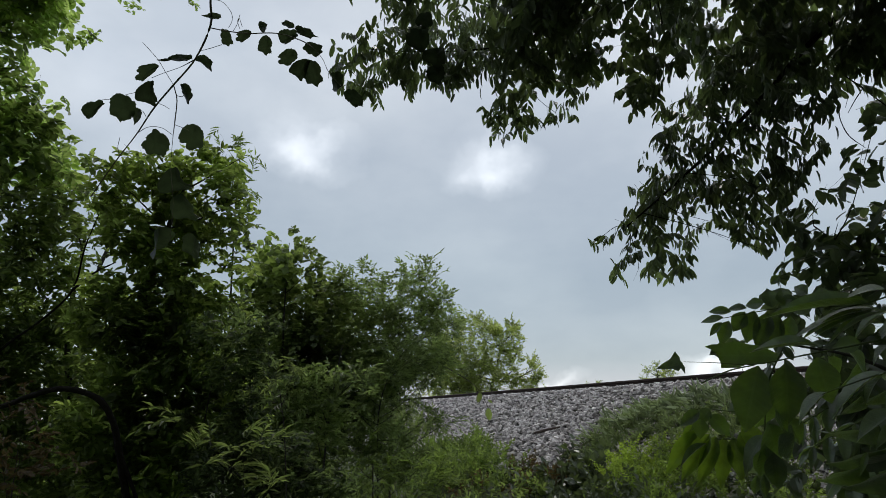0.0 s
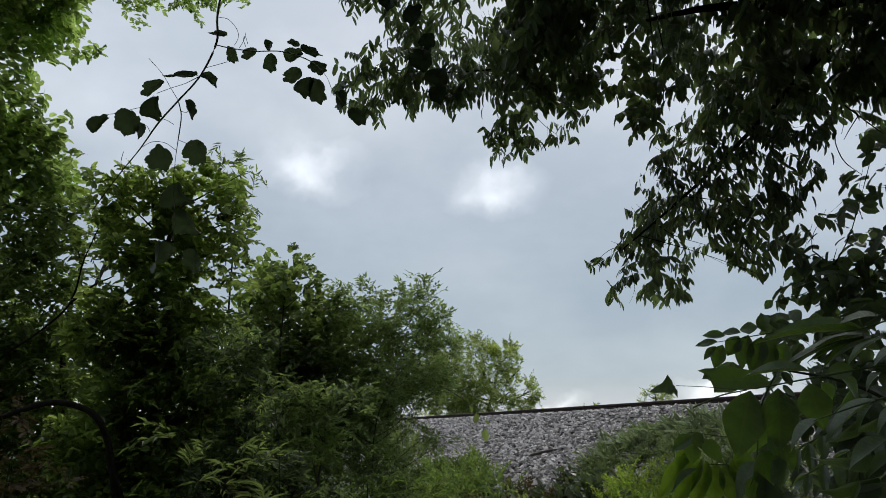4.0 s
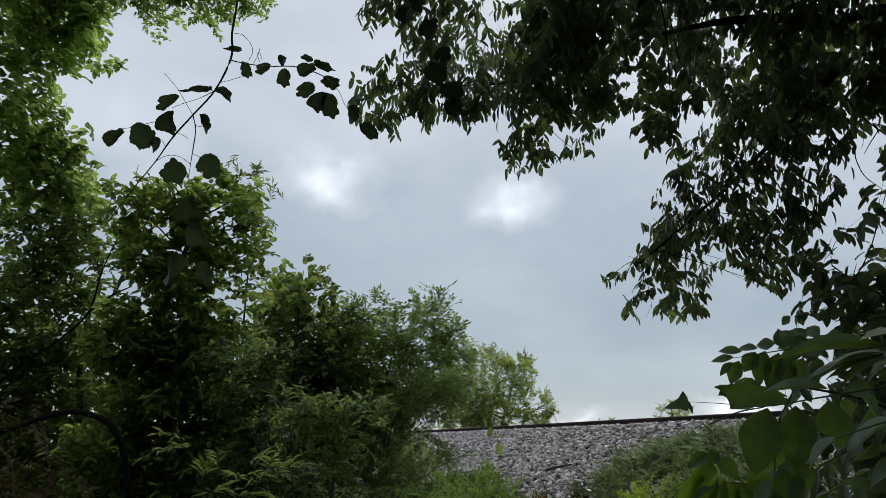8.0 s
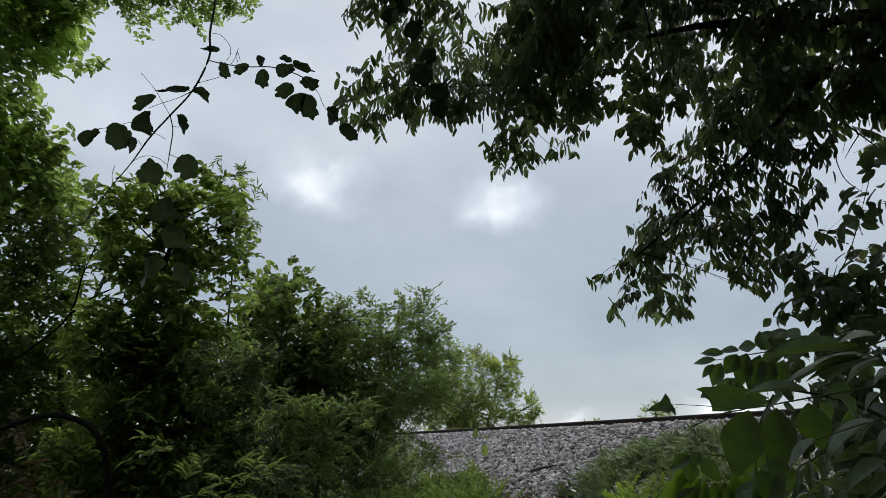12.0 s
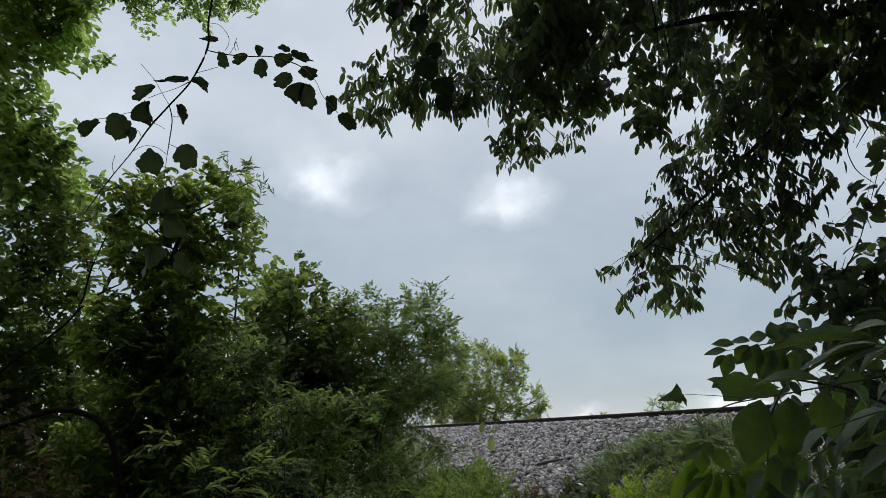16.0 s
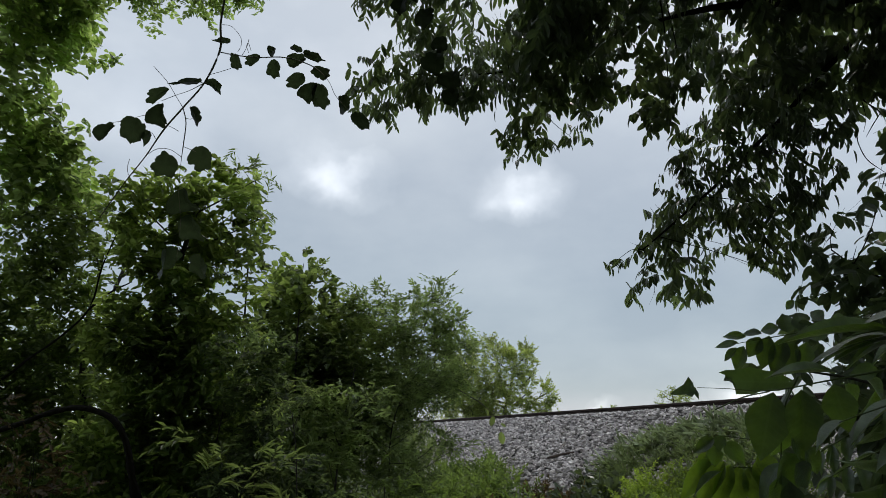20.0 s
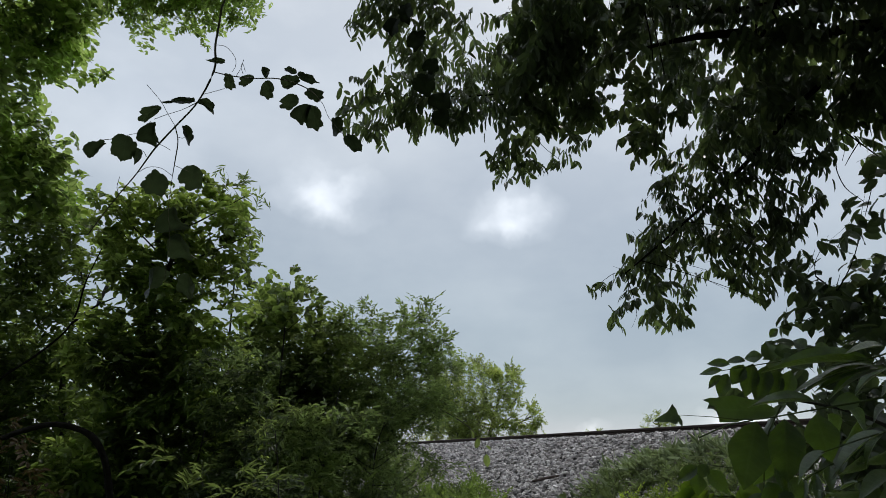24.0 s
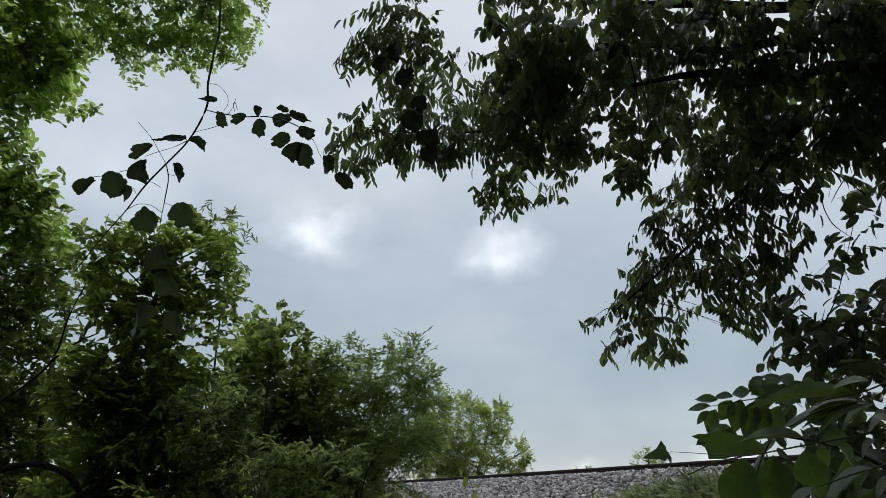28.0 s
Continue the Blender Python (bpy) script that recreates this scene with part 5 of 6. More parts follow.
bough("bough", 27, [(2.6, 2.55, 3.5, 0.06), (1.694, 2.032, 3.300, 0.0300), (1.426, 2.120, 3.255, 0.0240), (1.154, 2.221, 3.243, 0.0160), (0.868, 2.250, 3.284, 0.0090)], [
    (0.88, 2.26, 3.35, 0.24, 0.35, 0.17, 4.0), (1.13, 2.14, 3.36, 0.24, 0.35, 0.10, 3.6), (1.39, 2.06, 3.27, 0.24, 0.35, 0.13, 3.6), (1.58, 2.00, 3.17, 0.15, 0.35, 0.19, 3.6), (0.96, 2.33, 3.22, 0.19, 0.35, 0.13, 3.6), (1.20, 2.32, 3.07, 0.19, 0.35, 0.16, 4.0),
    (1.40, 2.22, 3.05, 0.22, 0.35, 0.16, 3.6), (1.61, 2.16, 2.94, 0.19, 0.35, 0.22, 4.0), (1.29, 2.39, 2.89, 0.18, 0.35, 0.15, 3.6), (1.46, 2.30, 2.87, 0.15, 0.35, 0.10, 3.3), (1.12, 2.50, 2.85, 0.13, 0.35, 0.09, 2.3), (1.25, 2.19, 3.22, 0.18, 0.35, 0.10, 2.3),
    (1.71, 2.04, 2.98, 0.21, 0.35, 0.39, 3.6), (1.67, 2.23, 2.74, 0.10, 0.35, 0.13, 2.5),
    (1.11, 2.09, 3.34, 0.18, 0.30, 0.09, 2.3), (1.06, 2.24, 3.19, 0.18, 0.30, 0.09, 2.4), (1.27, 2.18, 3.13, 0.15, 0.30, 0.08, 2.0), (0.97, 2.44, 2.95, 0.08, 0.30, 0.05, 1.5), (1.14, 2.40, 2.90, 0.15, 0.30, 0.09, 2.3), (1.22, 2.11, 3.24, 0.15, 0.30, 0.08, 1.5),
    (1.10, 2.59, 3.23, 0.14, 0.25, 0.11, 1.9), (1.23, 2.62, 3.08, 0.14, 0.25, 0.11, 1.9), (1.34, 2.50, 3.18, 0.14, 0.25, 0.13, 1.9), (1.38, 2.60, 2.99, 0.14, 0.25, 0.11, 1.9), (1.13, 2.52, 3.31, 0.13, 0.25, 0.08, 1.7), (1.47, 2.50, 3.07, 0.13, 0.25, 0.14, 1.9),
    (1.01, 2.51, 3.39, 0.14, 0.25, 0.10, 1.9)],
    0.005, dict(PINNATE, leaf=0.066, slim=0.42, length=0.26))
bough("bough", 24, [(2.9, 2.7, 1.5, 0.05), (1.856, 2.385, 1.863, 0.012), (1.584, 2.242, 2.017, 0.008), (1.330, 2.131, 2.049, 0.004), (1.218, 2.112, 2.121, 0.002)], [
    (1.34, 1.90, 2.42, 0.05, 0.22, 0.05, 1.4), (1.34, 1.93, 2.36, 0.03, 0.22, 0.05, 0.8), (1.30, 1.97, 2.33, 0.04, 0.22, 0.03, 0.6), (1.34, 1.96, 2.28, 0.07, 0.22, 0.07, 1.2), (1.23, 2.05, 2.22, 0.06, 0.22, 0.05, 1.1), (1.29, 2.02, 2.21, 0.08, 0.22, 0.06, 1.2),
    (1.35, 1.99, 2.18, 0.07, 0.22, 0.11, 1.4), (1.21, 2.09, 2.15, 0.05, 0.22, 0.06, 1.2), (1.27, 2.07, 2.11, 0.11, 0.22, 0.11, 2.0), (1.16, 2.13, 2.13, 0.03, 0.22, 0.03, 0.8), (1.23, 2.11, 2.03, 0.09, 0.22, 0.08, 1.8), (1.33, 2.04, 2.05, 0.11, 0.22, 0.13, 1.8),
    (1.18, 2.15, 1.98, 0.07, 0.22, 0.06, 1.4), (1.29, 2.09, 1.95, 0.10, 0.22, 0.08, 1.2), (1.23, 2.14, 1.90, 0.12, 0.22, 0.06, 1.4), (1.13, 2.20, 1.89, 0.06, 0.22, 0.05, 1.4), (1.35, 2.07, 1.88, 0.08, 0.22, 0.08, 1.2), (1.42, 2.00, 2.00, 0.13, 0.22, 0.32, 1.9),
    (1.28, 2.13, 1.72, 0.19, 0.22, 0.17, 1.5), (1.17, 2.19, 1.76, 0.13, 0.22, 0.11, 1.4), (1.34, 2.11, 1.48, 0.17, 0.22, 0.19, 1.4),
    # leaf mass added to stand for the dark shade behind the near branch
    (0.85, 1.80, 1.73, 0.06, 0.20, 0.06, 2.3), (0.97, 1.74, 1.63, 0.10, 0.20, 0.08, 2.9), (1.05, 1.70, 1.56, 0.10, 0.20, 0.10, 2.9), (1.04, 1.71, 1.41, 0.10, 0.20, 0.14, 2.9), (0.98, 1.74, 1.54, 0.07, 0.20, 0.07, 2.3), (0.83, 1.82, 1.58, 0.05, 0.20, 0.10, 2.0),
    (0.83, 1.82, 1.42, 0.06, 0.20, 0.14, 2.3)],
    0.003, dict(PINNATE, leaf=0.066, slim=0.52, hang=0.25, untidy=0.35, length=0.2, pairs=5))
# unseen bough overhead, added to block sky light; the vine stem starts from it
bough("bough", 26, [(2.4, 2.3, 4.3, 0.06), (1.6, 1.0, 4.7, 0.05), (0.6, -0.4, 5.0, 0.035), (-0.8, -1.4, 5.2, 0.02)], [
    (0.8, -0.7, 4.9, 1.4, 1.0, 0.5, 0.5), (-0.8, -1.5, 5.1, 1.4, 1.2, 0.5, 0.7), (2.6, -1.0, 4.6, 1.3, 1.2, 0.5, 0.6), (-2.2, -0.8, 5.2, 1.2, 1.0, 0.5, 0.7)],
    0.02, dict(PINNATE, leaf=0.14, slim=0.45, length=0.4))

# ---- climbing vine and the near compound leaves ----
def vine_leaf_mesh(name, seed, mat):
    """A broad angular leaf of unit length with shallow shoulders, a short tip and coarse teeth, cupped and folded along its rib."""
    rng = np.random.default_rng(seed)
    rings, spokes = 5, 48
    a = np.linspace(-np.pi, np.pi, spokes, endpoint=False)
    turns, reach = (0.0, 0.45, 0.95, 1.45, 2.05, 2.65, math.pi), np.array((0.56, 0.44, 0.53, 0.43, 0.50, 0.47, 0.40))
    left, right = (reach * (1 + 0.09 * rng.normal(size=7)) for _ in range(2))
    lobes = np.where(a < 0, np.interp(-a, turns, left), np.interp(a, turns, right))
    lobes *= 1 + 0.02 * np.where(np.arange(spokes) % 2, 1, -1) * (np.abs(a) < 2.7) + 0.018 * rng.normal(size=spokes)
    for bite in rng.uniform(-2.4, 2.4, 2):
        lobes -= 0.08 * np.exp(-((a - bite) / 0.12) ** 2)
    v, fold, curl, twist = [(0.47, 0, 0)], rng.uniform(0.0, 1.1), rng.uniform(-1.5, 0.1), rng.uniform(-0.9, 0.9)
    for k in range(1, rings + 1):
        q = k / rings
        for ang, r in zip(a, lobes):
            x, y = 0.47 + q * r * math.cos(ang), q * r * math.sin(ang) * 0.96
            z = fold * abs(y) ** 1.2 + curl * (x - 0.35) ** 2 + twist * x * y + 0.03 * math.sin(5 * ang + seed) * q * q + 0.01 * rng.normal() * q
            v.append((x, y, z))
    f3 = [(0, 1 + j, 1 + (j + 1) % spokes) for j in range(spokes)]
    f4 = [(1 + (k - 1) * spokes + j, 1 + k * spokes + j, 1 + k * spokes + (j + 1) % spokes, 1 + (k - 1) * spokes + (j + 1) % spokes) for k in range(1, rings) for j in range(spokes)]
    return mesh_of(name, np.array(v), [np.array(f3), np.array(f4)], mat, True)


def leaflet_mesh(name, seed, slim, mat):
    """A long oval leaflet of unit length with a sunk midrib, a drooping tip and a gently waved edge."""
    rng = np.random.default_rng(seed)
    rows, cols = 11, 7
    droop, fold, wave = rng.uniform(0.15, 0.42), rng.uniform(0.05, 0.35), rng.uniform(0, 6)
    v = []
    for i in range(rows):
        u = i / (rows - 1)
        w = slim * 0.5 * (math.sin(math.pi * min(1, u ** 0.78)) ** 1.05 if 0 < u < 1 else 0.0) + 0.004
        for j in range(cols):
            y = (j / (cols - 1) - 0.5) * 2
            z = -droop * u * u + fold * w * abs(y) ** 1.2 * 2 + 0.010 * math.sin(9 * u + wave + 2 * y) * abs(y) - (0.006 if j == cols // 2 else 0)
            v.append((u, w * y * (1 + 0.04 * math.sin(13 * u + wave)), z))
    f = [(i * cols + j, (i + 1) * cols + j, (i + 1) * cols + j + 1, i * cols + j + 1) for i in range(rows - 1) for j in range(cols - 1)]
    return mesh_of(name, np.array(v), np.array(f), mat, True)


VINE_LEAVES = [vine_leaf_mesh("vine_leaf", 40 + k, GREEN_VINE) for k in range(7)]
vine = thing("climbing_vine", (-0.77, 1.93, 3.22), "climbing vine with broad toothed leaves, coloured dark for their dim undersides", "vine")
V0 = np.array(vine.location)
part("stem", *tube([(0.25, 0.0, 4.97, 0.008), (-0.35, 0.7, 4.7, 0.0075), (-0.72, 1.35, 4.1, 0.007), (-0.775, 1.933, 3.221, 0.004), (-0.786, 1.986, 3.014, 0.004), (-0.800, 2.015, 2.901, 0.004), (-0.800, 2.037, 2.816, 0.004), (-0.852, 2.066, 2.704, 0.003), (-0.928, 2.088, 2.615, 0.003), (-0.994, 2.108, 2.540, 0.003), (-1.056, 2.131, 2.450, 0.002), (-1.124, 2.153, 2.365, 0.002), (-1.238, 2.231, 2.259, 0.002)], 8, 6), STEM, vine, "", True)
SHOOTS = (
    [(-0.802, 2.039, 2.807, 0.002), (-0.746, 2.042, 2.796, 0.002), (-0.668, 2.044, 2.788, 0.002), (-0.571, 2.044, 2.788, 0.002), (-0.474, 2.052, 2.758, 0.002), (-0.419, 2.064, 2.709, 0.001), (-0.392, 2.078, 2.657, 0.001), (-0.338, 2.092, 2.600, 0.001)],
    [(-0.926, 2.088, 2.615, 0.002), (-0.915, 2.101, 2.566, 0.002), (-0.922, 2.119, 2.497, 0.002), (-0.930, 2.136, 2.431, 0.001), (-0.936, 2.160, 2.337, 0.001), (-0.928, 2.189, 2.224, 0.001), (-0.940, 2.223, 2.092, 0.001)],
    [(-0.856, 2.067, 2.700, 0.002), (-0.905, 2.073, 2.675, 0.001), (-0.959, 2.078, 2.657, 0.001), (-1.002, 2.082, 2.640, 0.001)],
    [(-1.014, 2.084, 2.634, 0.001), (-1.033, 2.092, 2.600, 0.001), (-1.085, 2.096, 2.585, 0.001), (-1.124, 2.099, 2.572, 0.001), (-1.173, 2.101, 2.566, 0.001)],
    [(-0.928, 2.087, 2.619, 0.001), (-0.955, 2.077, 2.660, 0.001), (-0.983, 2.066, 2.704, 0.001), (-1.033, 2.052, 2.758, 0.001)],
    [(-0.794, 2.015, 2.901, 0.001), (-0.761, 2.017, 2.894, 0.001), (-0.730, 2.026, 2.860, 0.001), (-0.726, 2.033, 2.830, 0.001), (-0.738, 2.039, 2.807, 0.001)],
    [(-0.839, 2.059, 2.728, 0.001), (-0.800, 2.057, 2.739, 0.001), (-0.761, 2.054, 2.751, 0.001)],
    [(-0.722, 2.042, 2.796, 0.001), (-0.707, 2.035, 2.822, 0.001), (-0.699, 2.028, 2.852, 0.001)],
    [(-0.699, 2.040, 2.803, 0.001), (-0.707, 2.034, 2.826, 0.001), (-0.701, 2.031, 2.837, 0.001), (-0.691, 2.038, 2.811, 0.001)],
    [(-1.056, 2.130, 2.453, 0.001), (-1.014, 2.124, 2.476, 0.001), (-0.969, 2.125, 2.474, 0.001), (-0.930, 2.131, 2.450, 0.001)],
    [(-0.922, 2.122, 2.484, 0.001), (-0.891, 2.125, 2.472, 0.001), (-0.874, 2.127, 2.465, 0.001)],
    [(-1.021, 2.115, 2.510, 0.001), (-1.033, 2.111, 2.529, 0.001), (-1.056, 2.109, 2.536, 0.001)],
    [(-0.979, 2.104, 2.555, 0.001), (-0.959, 2.106, 2.547, 0.001), (-0.940, 2.109, 2.536, 0.001)],
    [(-0.917, 2.097, 2.581, 0.001), (-0.897, 2.098, 2.578, 0.001), (-0.885, 2.094, 2.593, 0.001)],
    [(-1.111, 2.148, 2.382, 0.001), (-1.118, 2.141, 2.408, 0.001), (-1.111, 2.133, 2.442, 0.001)],
)
for line in SHOOTS:
    part("tendril", *tube(line, 5, 5), STEM, vine, "thin brown tendril", True)


def set_leaf(parent, at, row, mesh, unit_width, name="leaf"):
    """A leaf from its stalk place to its tip place, with its width as a share of its length and its turn about the length."""
    x, y, z, x1, y1, z1, wide, turn = row
    base, way = Vector((x, y, z)), Vector((x1 - x, y1 - y, z1 - z))
    size = way.length
    way.normalize()
    side = way.cross(Vector(EYE) - base).normalized()
    m = Matrix((way, -side, side.cross(way))).transposed().to_4x4()
    ob = new(name, mesh)
    ob.parent = parent
    ob.matrix_basis = Matrix.Translation(base - Vector(at)) @ m @ Matrix.Rotation(radians(turn), 4, "X") @ Matrix.Diagonal((size, size * wide / unit_width, size, 1))
    return ob


VINE_ROWS = (
    (-0.759, 2.030, 2.844, -0.825, 2.026, 2.846, 0.46, 35), (-0.757, 2.051, 2.813, -0.756, 2.101, 2.769, 0.67, 10), (-0.669, 2.077, 2.819, -0.731, 2.095, 2.794, 0.50, 20),
    (-0.646, 2.067, 2.846, -0.621, 2.103, 2.837, 0.73, 10), (-0.618, 2.096, 2.814, -0.639, 2.145, 2.760, 0.66, 15), (-0.517, 2.111, 2.834, -0.589, 2.131, 2.808, 0.59, 20),
    (-0.529, 2.101, 2.845, -0.574, 2.097, 2.869, 0.60, 40), (-0.529, 2.101, 2.845, -0.457, 2.145, 2.838, 0.46, -35), (-0.500, 2.136, 2.800, -0.437, 2.178, 2.791, 0.72, 10),
    (-0.524, 2.140, 2.784, -0.592, 2.169, 2.741, 0.70, -10), (-0.487, 2.161, 2.763, -0.537, 2.208, 2.698, 0.56, 25), (-0.473, 2.165, 2.761, -0.466, 2.232, 2.681, 0.62, 10),
    (-0.396, 2.198, 2.730, -0.387, 2.253, 2.672, 0.71, -15), (-0.358, 2.233, 2.678, -0.299, 2.285, 2.635, 0.59, 10), (-0.857, 2.073, 2.713, -0.972, 2.061, 2.696, 0.39, 50),
    (-0.857, 2.073, 2.713, -0.808, 2.128, 2.700, 0.56, -40), (-0.964, 2.049, 2.673, -1.050, 2.057, 2.626, 0.40, 40), (-0.996, 2.061, 2.623, -1.018, 2.114, 2.545, 0.57, 35),
    (-0.904, 2.099, 2.632, -0.890, 2.156, 2.576, 0.58, -30), (-1.132, 2.040, 2.530, -1.198, 2.053, 2.474, 0.42, 25), (-1.071, 2.054, 2.566, -1.097, 2.103, 2.485, 0.88, 10),
    (-1.036, 2.088, 2.533, -1.061, 2.120, 2.488, 0.78, 40), (-0.978, 2.145, 2.472, -1.026, 2.178, 2.394, 0.96, -10), (-0.874, 2.170, 2.515, -0.903, 2.219, 2.429, 0.85, 20),
    (-0.971, 2.247, 2.378, -0.962, 2.344, 2.301, 0.87, 50), (-0.943, 2.290, 2.291, -0.934, 2.385, 2.206, 0.86, 50), (-1.013, 2.299, 2.170, -1.054, 2.382, 2.071, 0.83, -40),
    (-0.904, 2.348, 2.154, -0.939, 2.427, 2.081, 0.80, 40))
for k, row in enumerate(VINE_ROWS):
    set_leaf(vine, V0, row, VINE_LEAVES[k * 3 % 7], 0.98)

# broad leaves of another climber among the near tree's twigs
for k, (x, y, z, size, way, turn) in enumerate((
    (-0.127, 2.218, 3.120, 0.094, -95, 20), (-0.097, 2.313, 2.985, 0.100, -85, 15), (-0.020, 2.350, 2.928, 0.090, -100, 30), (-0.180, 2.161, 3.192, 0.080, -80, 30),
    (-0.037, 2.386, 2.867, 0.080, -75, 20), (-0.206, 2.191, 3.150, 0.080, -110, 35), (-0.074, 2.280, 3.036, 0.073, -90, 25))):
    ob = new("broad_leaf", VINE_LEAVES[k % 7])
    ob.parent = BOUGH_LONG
    a = radians(way)
    tip = Vector((math.cos(a), 0.1, math.sin(a))).normalized()
    side = tip.cross(Vector((0, -1, 0))).normalized()
    m = Matrix((tip, -side, side.cross(tip))).transposed().to_4x4()
    ob.matrix_basis = Matrix.Translation(Vector((x, y, z)) - near_tree.location) @ m @ Matrix.Rotation(radians(turn), 4, "X") @ Matrix.Diagonal((size, size, size, 1))


def torn_leaflet_mesh(seed, half):
    """A broken leaflet with a ragged edge; rows of place along it and half widths to either side."""
    rng = np.random.default_rng(seed)
    v = [(u + 0.03 * rng.normal() * (abs(y) > 0), y * (1 + 0.15 * rng.normal()), 0.12 * abs(y) - 0.08 * u * u) for u, a, b in half for y in (-a, -0.5 * a, 0, 0.5 * b, b)]
    f = [(i * 5 + j, i * 5 + 5 + j, i * 5 + 6 + j, i * 5 + 1 + j) for i in range(len(half) - 1) for j in range(4)]
    return mesh_of("leaflet", np.array(v), np.array(f), GREEN_NEAR, True)


LEAFLETS_LONG = [leaflet_mesh("leaflet", 60 + k, 0.34, GREEN_NEAR) for k in range(5)]
branch = thing("near_branch", (1.07, 1.35, 1.48), "near low branch with large compound leaves hanging over the view", "branch")
B0 = np.array(branch.location)
part("stem", *tube([(2.86, 2.66, 1.25, 0.032), (2.3, 2.2, 1.38, 0.026), (1.7, 1.75, 1.46, 0.02), (1.071, 1.346, 1.484, 0.010), (0.950, 1.330, 1.548, 0.006), (0.852, 1.316, 1.601, 0.004), (0.775, 1.309, 1.627, 0.003), (0.676, 1.305, 1.643, 0.002)], 8, 5), BARK, branch, "", True)


def compound_leaf(rng, base, tip, pairs, size, meshes, sag=0.06, hang=0.0, up=(0, -0.35, 1.0), spread=62.0):
    """One compound leaf: a rachis with its leaflets, each an object of its own."""
    b, t = np.array(base), np.array(tip)
    span = np.linalg.norm(t - b)
    mid = 0.5 * (b + t) + UP * sag * span
    line = np.array([(*b, 0.0026), (*mid, 0.0018), (*t, 0.0009)])
    stalk = part("compound_leaf", *tube(line, 6, 6), GREEN_RACHIS, branch, "green compound leaf with paired leaflets", True)
    q = spline(line[:, :3], 12)
    for u in np.linspace(0.22, 0.97, pairs):
        i = min(len(q) - 2, int(u * (len(q) - 1)))
        at, way = q[i], unit(q[i + 1] - q[i])
        flank = unit(np.cross(way, np.array(up)))
        for sign in ((1, -1) if u < 0.96 else (1, -1, 0)):
            a = radians(spread * rng.uniform(0.8, 1.15)) * (1 - 0.25 * u)
            d = way if sign == 0 else way * math.cos(a) + sign * flank * math.sin(a)
            d = unit(d + np.array((rng.uniform(-0.12, 0.12), rng.uniform(-0.15, 0.15), rng.uniform(-0.12, 0.12) - hang)))
            nrm = unit(np.array(up) + np.array([rng.uniform(-0.3, 0.3) for _ in range(3)]))
            side = unit(np.cross(nrm, d))
            m = Matrix([list(d), list(side), list(np.cross(d, side))]).transposed().to_4x4()
            k = size * rng.uniform(0.8, 1.15) * (1.0 - 0.2 * abs(u - 0.55))
            ob = new("leaflet", rng.choice(meshes))
            ob.parent = stalk
            ob.matrix_basis = Matrix.Translation(Vector(at - B0)) @ m @ Matrix.Diagonal((k, k * rng.uniform(0.85, 1.15), k, 1))


def hung_leaflets(rows, meshes, seed):
    """Single near leaflets on the branch."""
    rng = random.Random(seed)
    for row in rows:
        set_leaf(branch, B0, row, rng.choice(meshes), 0.42, "leaflet")


LEAFLETS_MID = [leaflet_mesh("leaflet", 90 + k, 0.42, GREEN_NEAR) for k in range(6)]
TIP_LEAFLETS = (
    (0.532, 1.225, 1.695, 0.497, 1.250, 1.702, 0.39, 20), (0.519, 1.232, 1.686, 0.483, 1.258, 1.684, 0.33, 20), (0.517, 1.235, 1.677, 0.497, 1.257, 1.654, 0.38, 15),
    (0.528, 1.230, 1.679, 0.514, 1.252, 1.636, 0.54, 5), (0.556, 1.214, 1.700, 0.526, 1.237, 1.708, 0.41, 30), (0.582, 1.200, 1.708, 0.554, 1.225, 1.708, 0.56, 10),
    (0.595, 1.196, 1.698, 0.592, 1.201, 1.737, 0.75, 10), (0.613, 1.186, 1.701, 0.614, 1.191, 1.735, 0.81, 10), (0.605, 1.180, 1.754, 0.595, 1.199, 1.740, 0.57, 10),
    (0.553, 1.216, 1.694, 0.536, 1.240, 1.658, 0.64, 0), (0.567, 1.209, 1.695, 0.554, 1.235, 1.634, 0.51, 5), (0.587, 1.201, 1.691, 0.572, 1.228, 1.623, 0.46, -5),
    (0.603, 1.194, 1.682, 0.591, 1.218, 1.626, 0.51, 0), (0.620, 1.185, 1.681, 0.614, 1.207, 1.628, 0.52, 5), (0.631, 1.175, 1.710, 0.603, 1.203, 1.699, 0.69, 15),
    (0.645, 1.166, 1.718, 0.630, 1.182, 1.736, 0.81, 10), (0.652, 1.165, 1.698, 0.625, 1.193, 1.690, 0.66, 15), (0.675, 1.149, 1.715, 0.651, 1.174, 1.715, 0.74, 15))
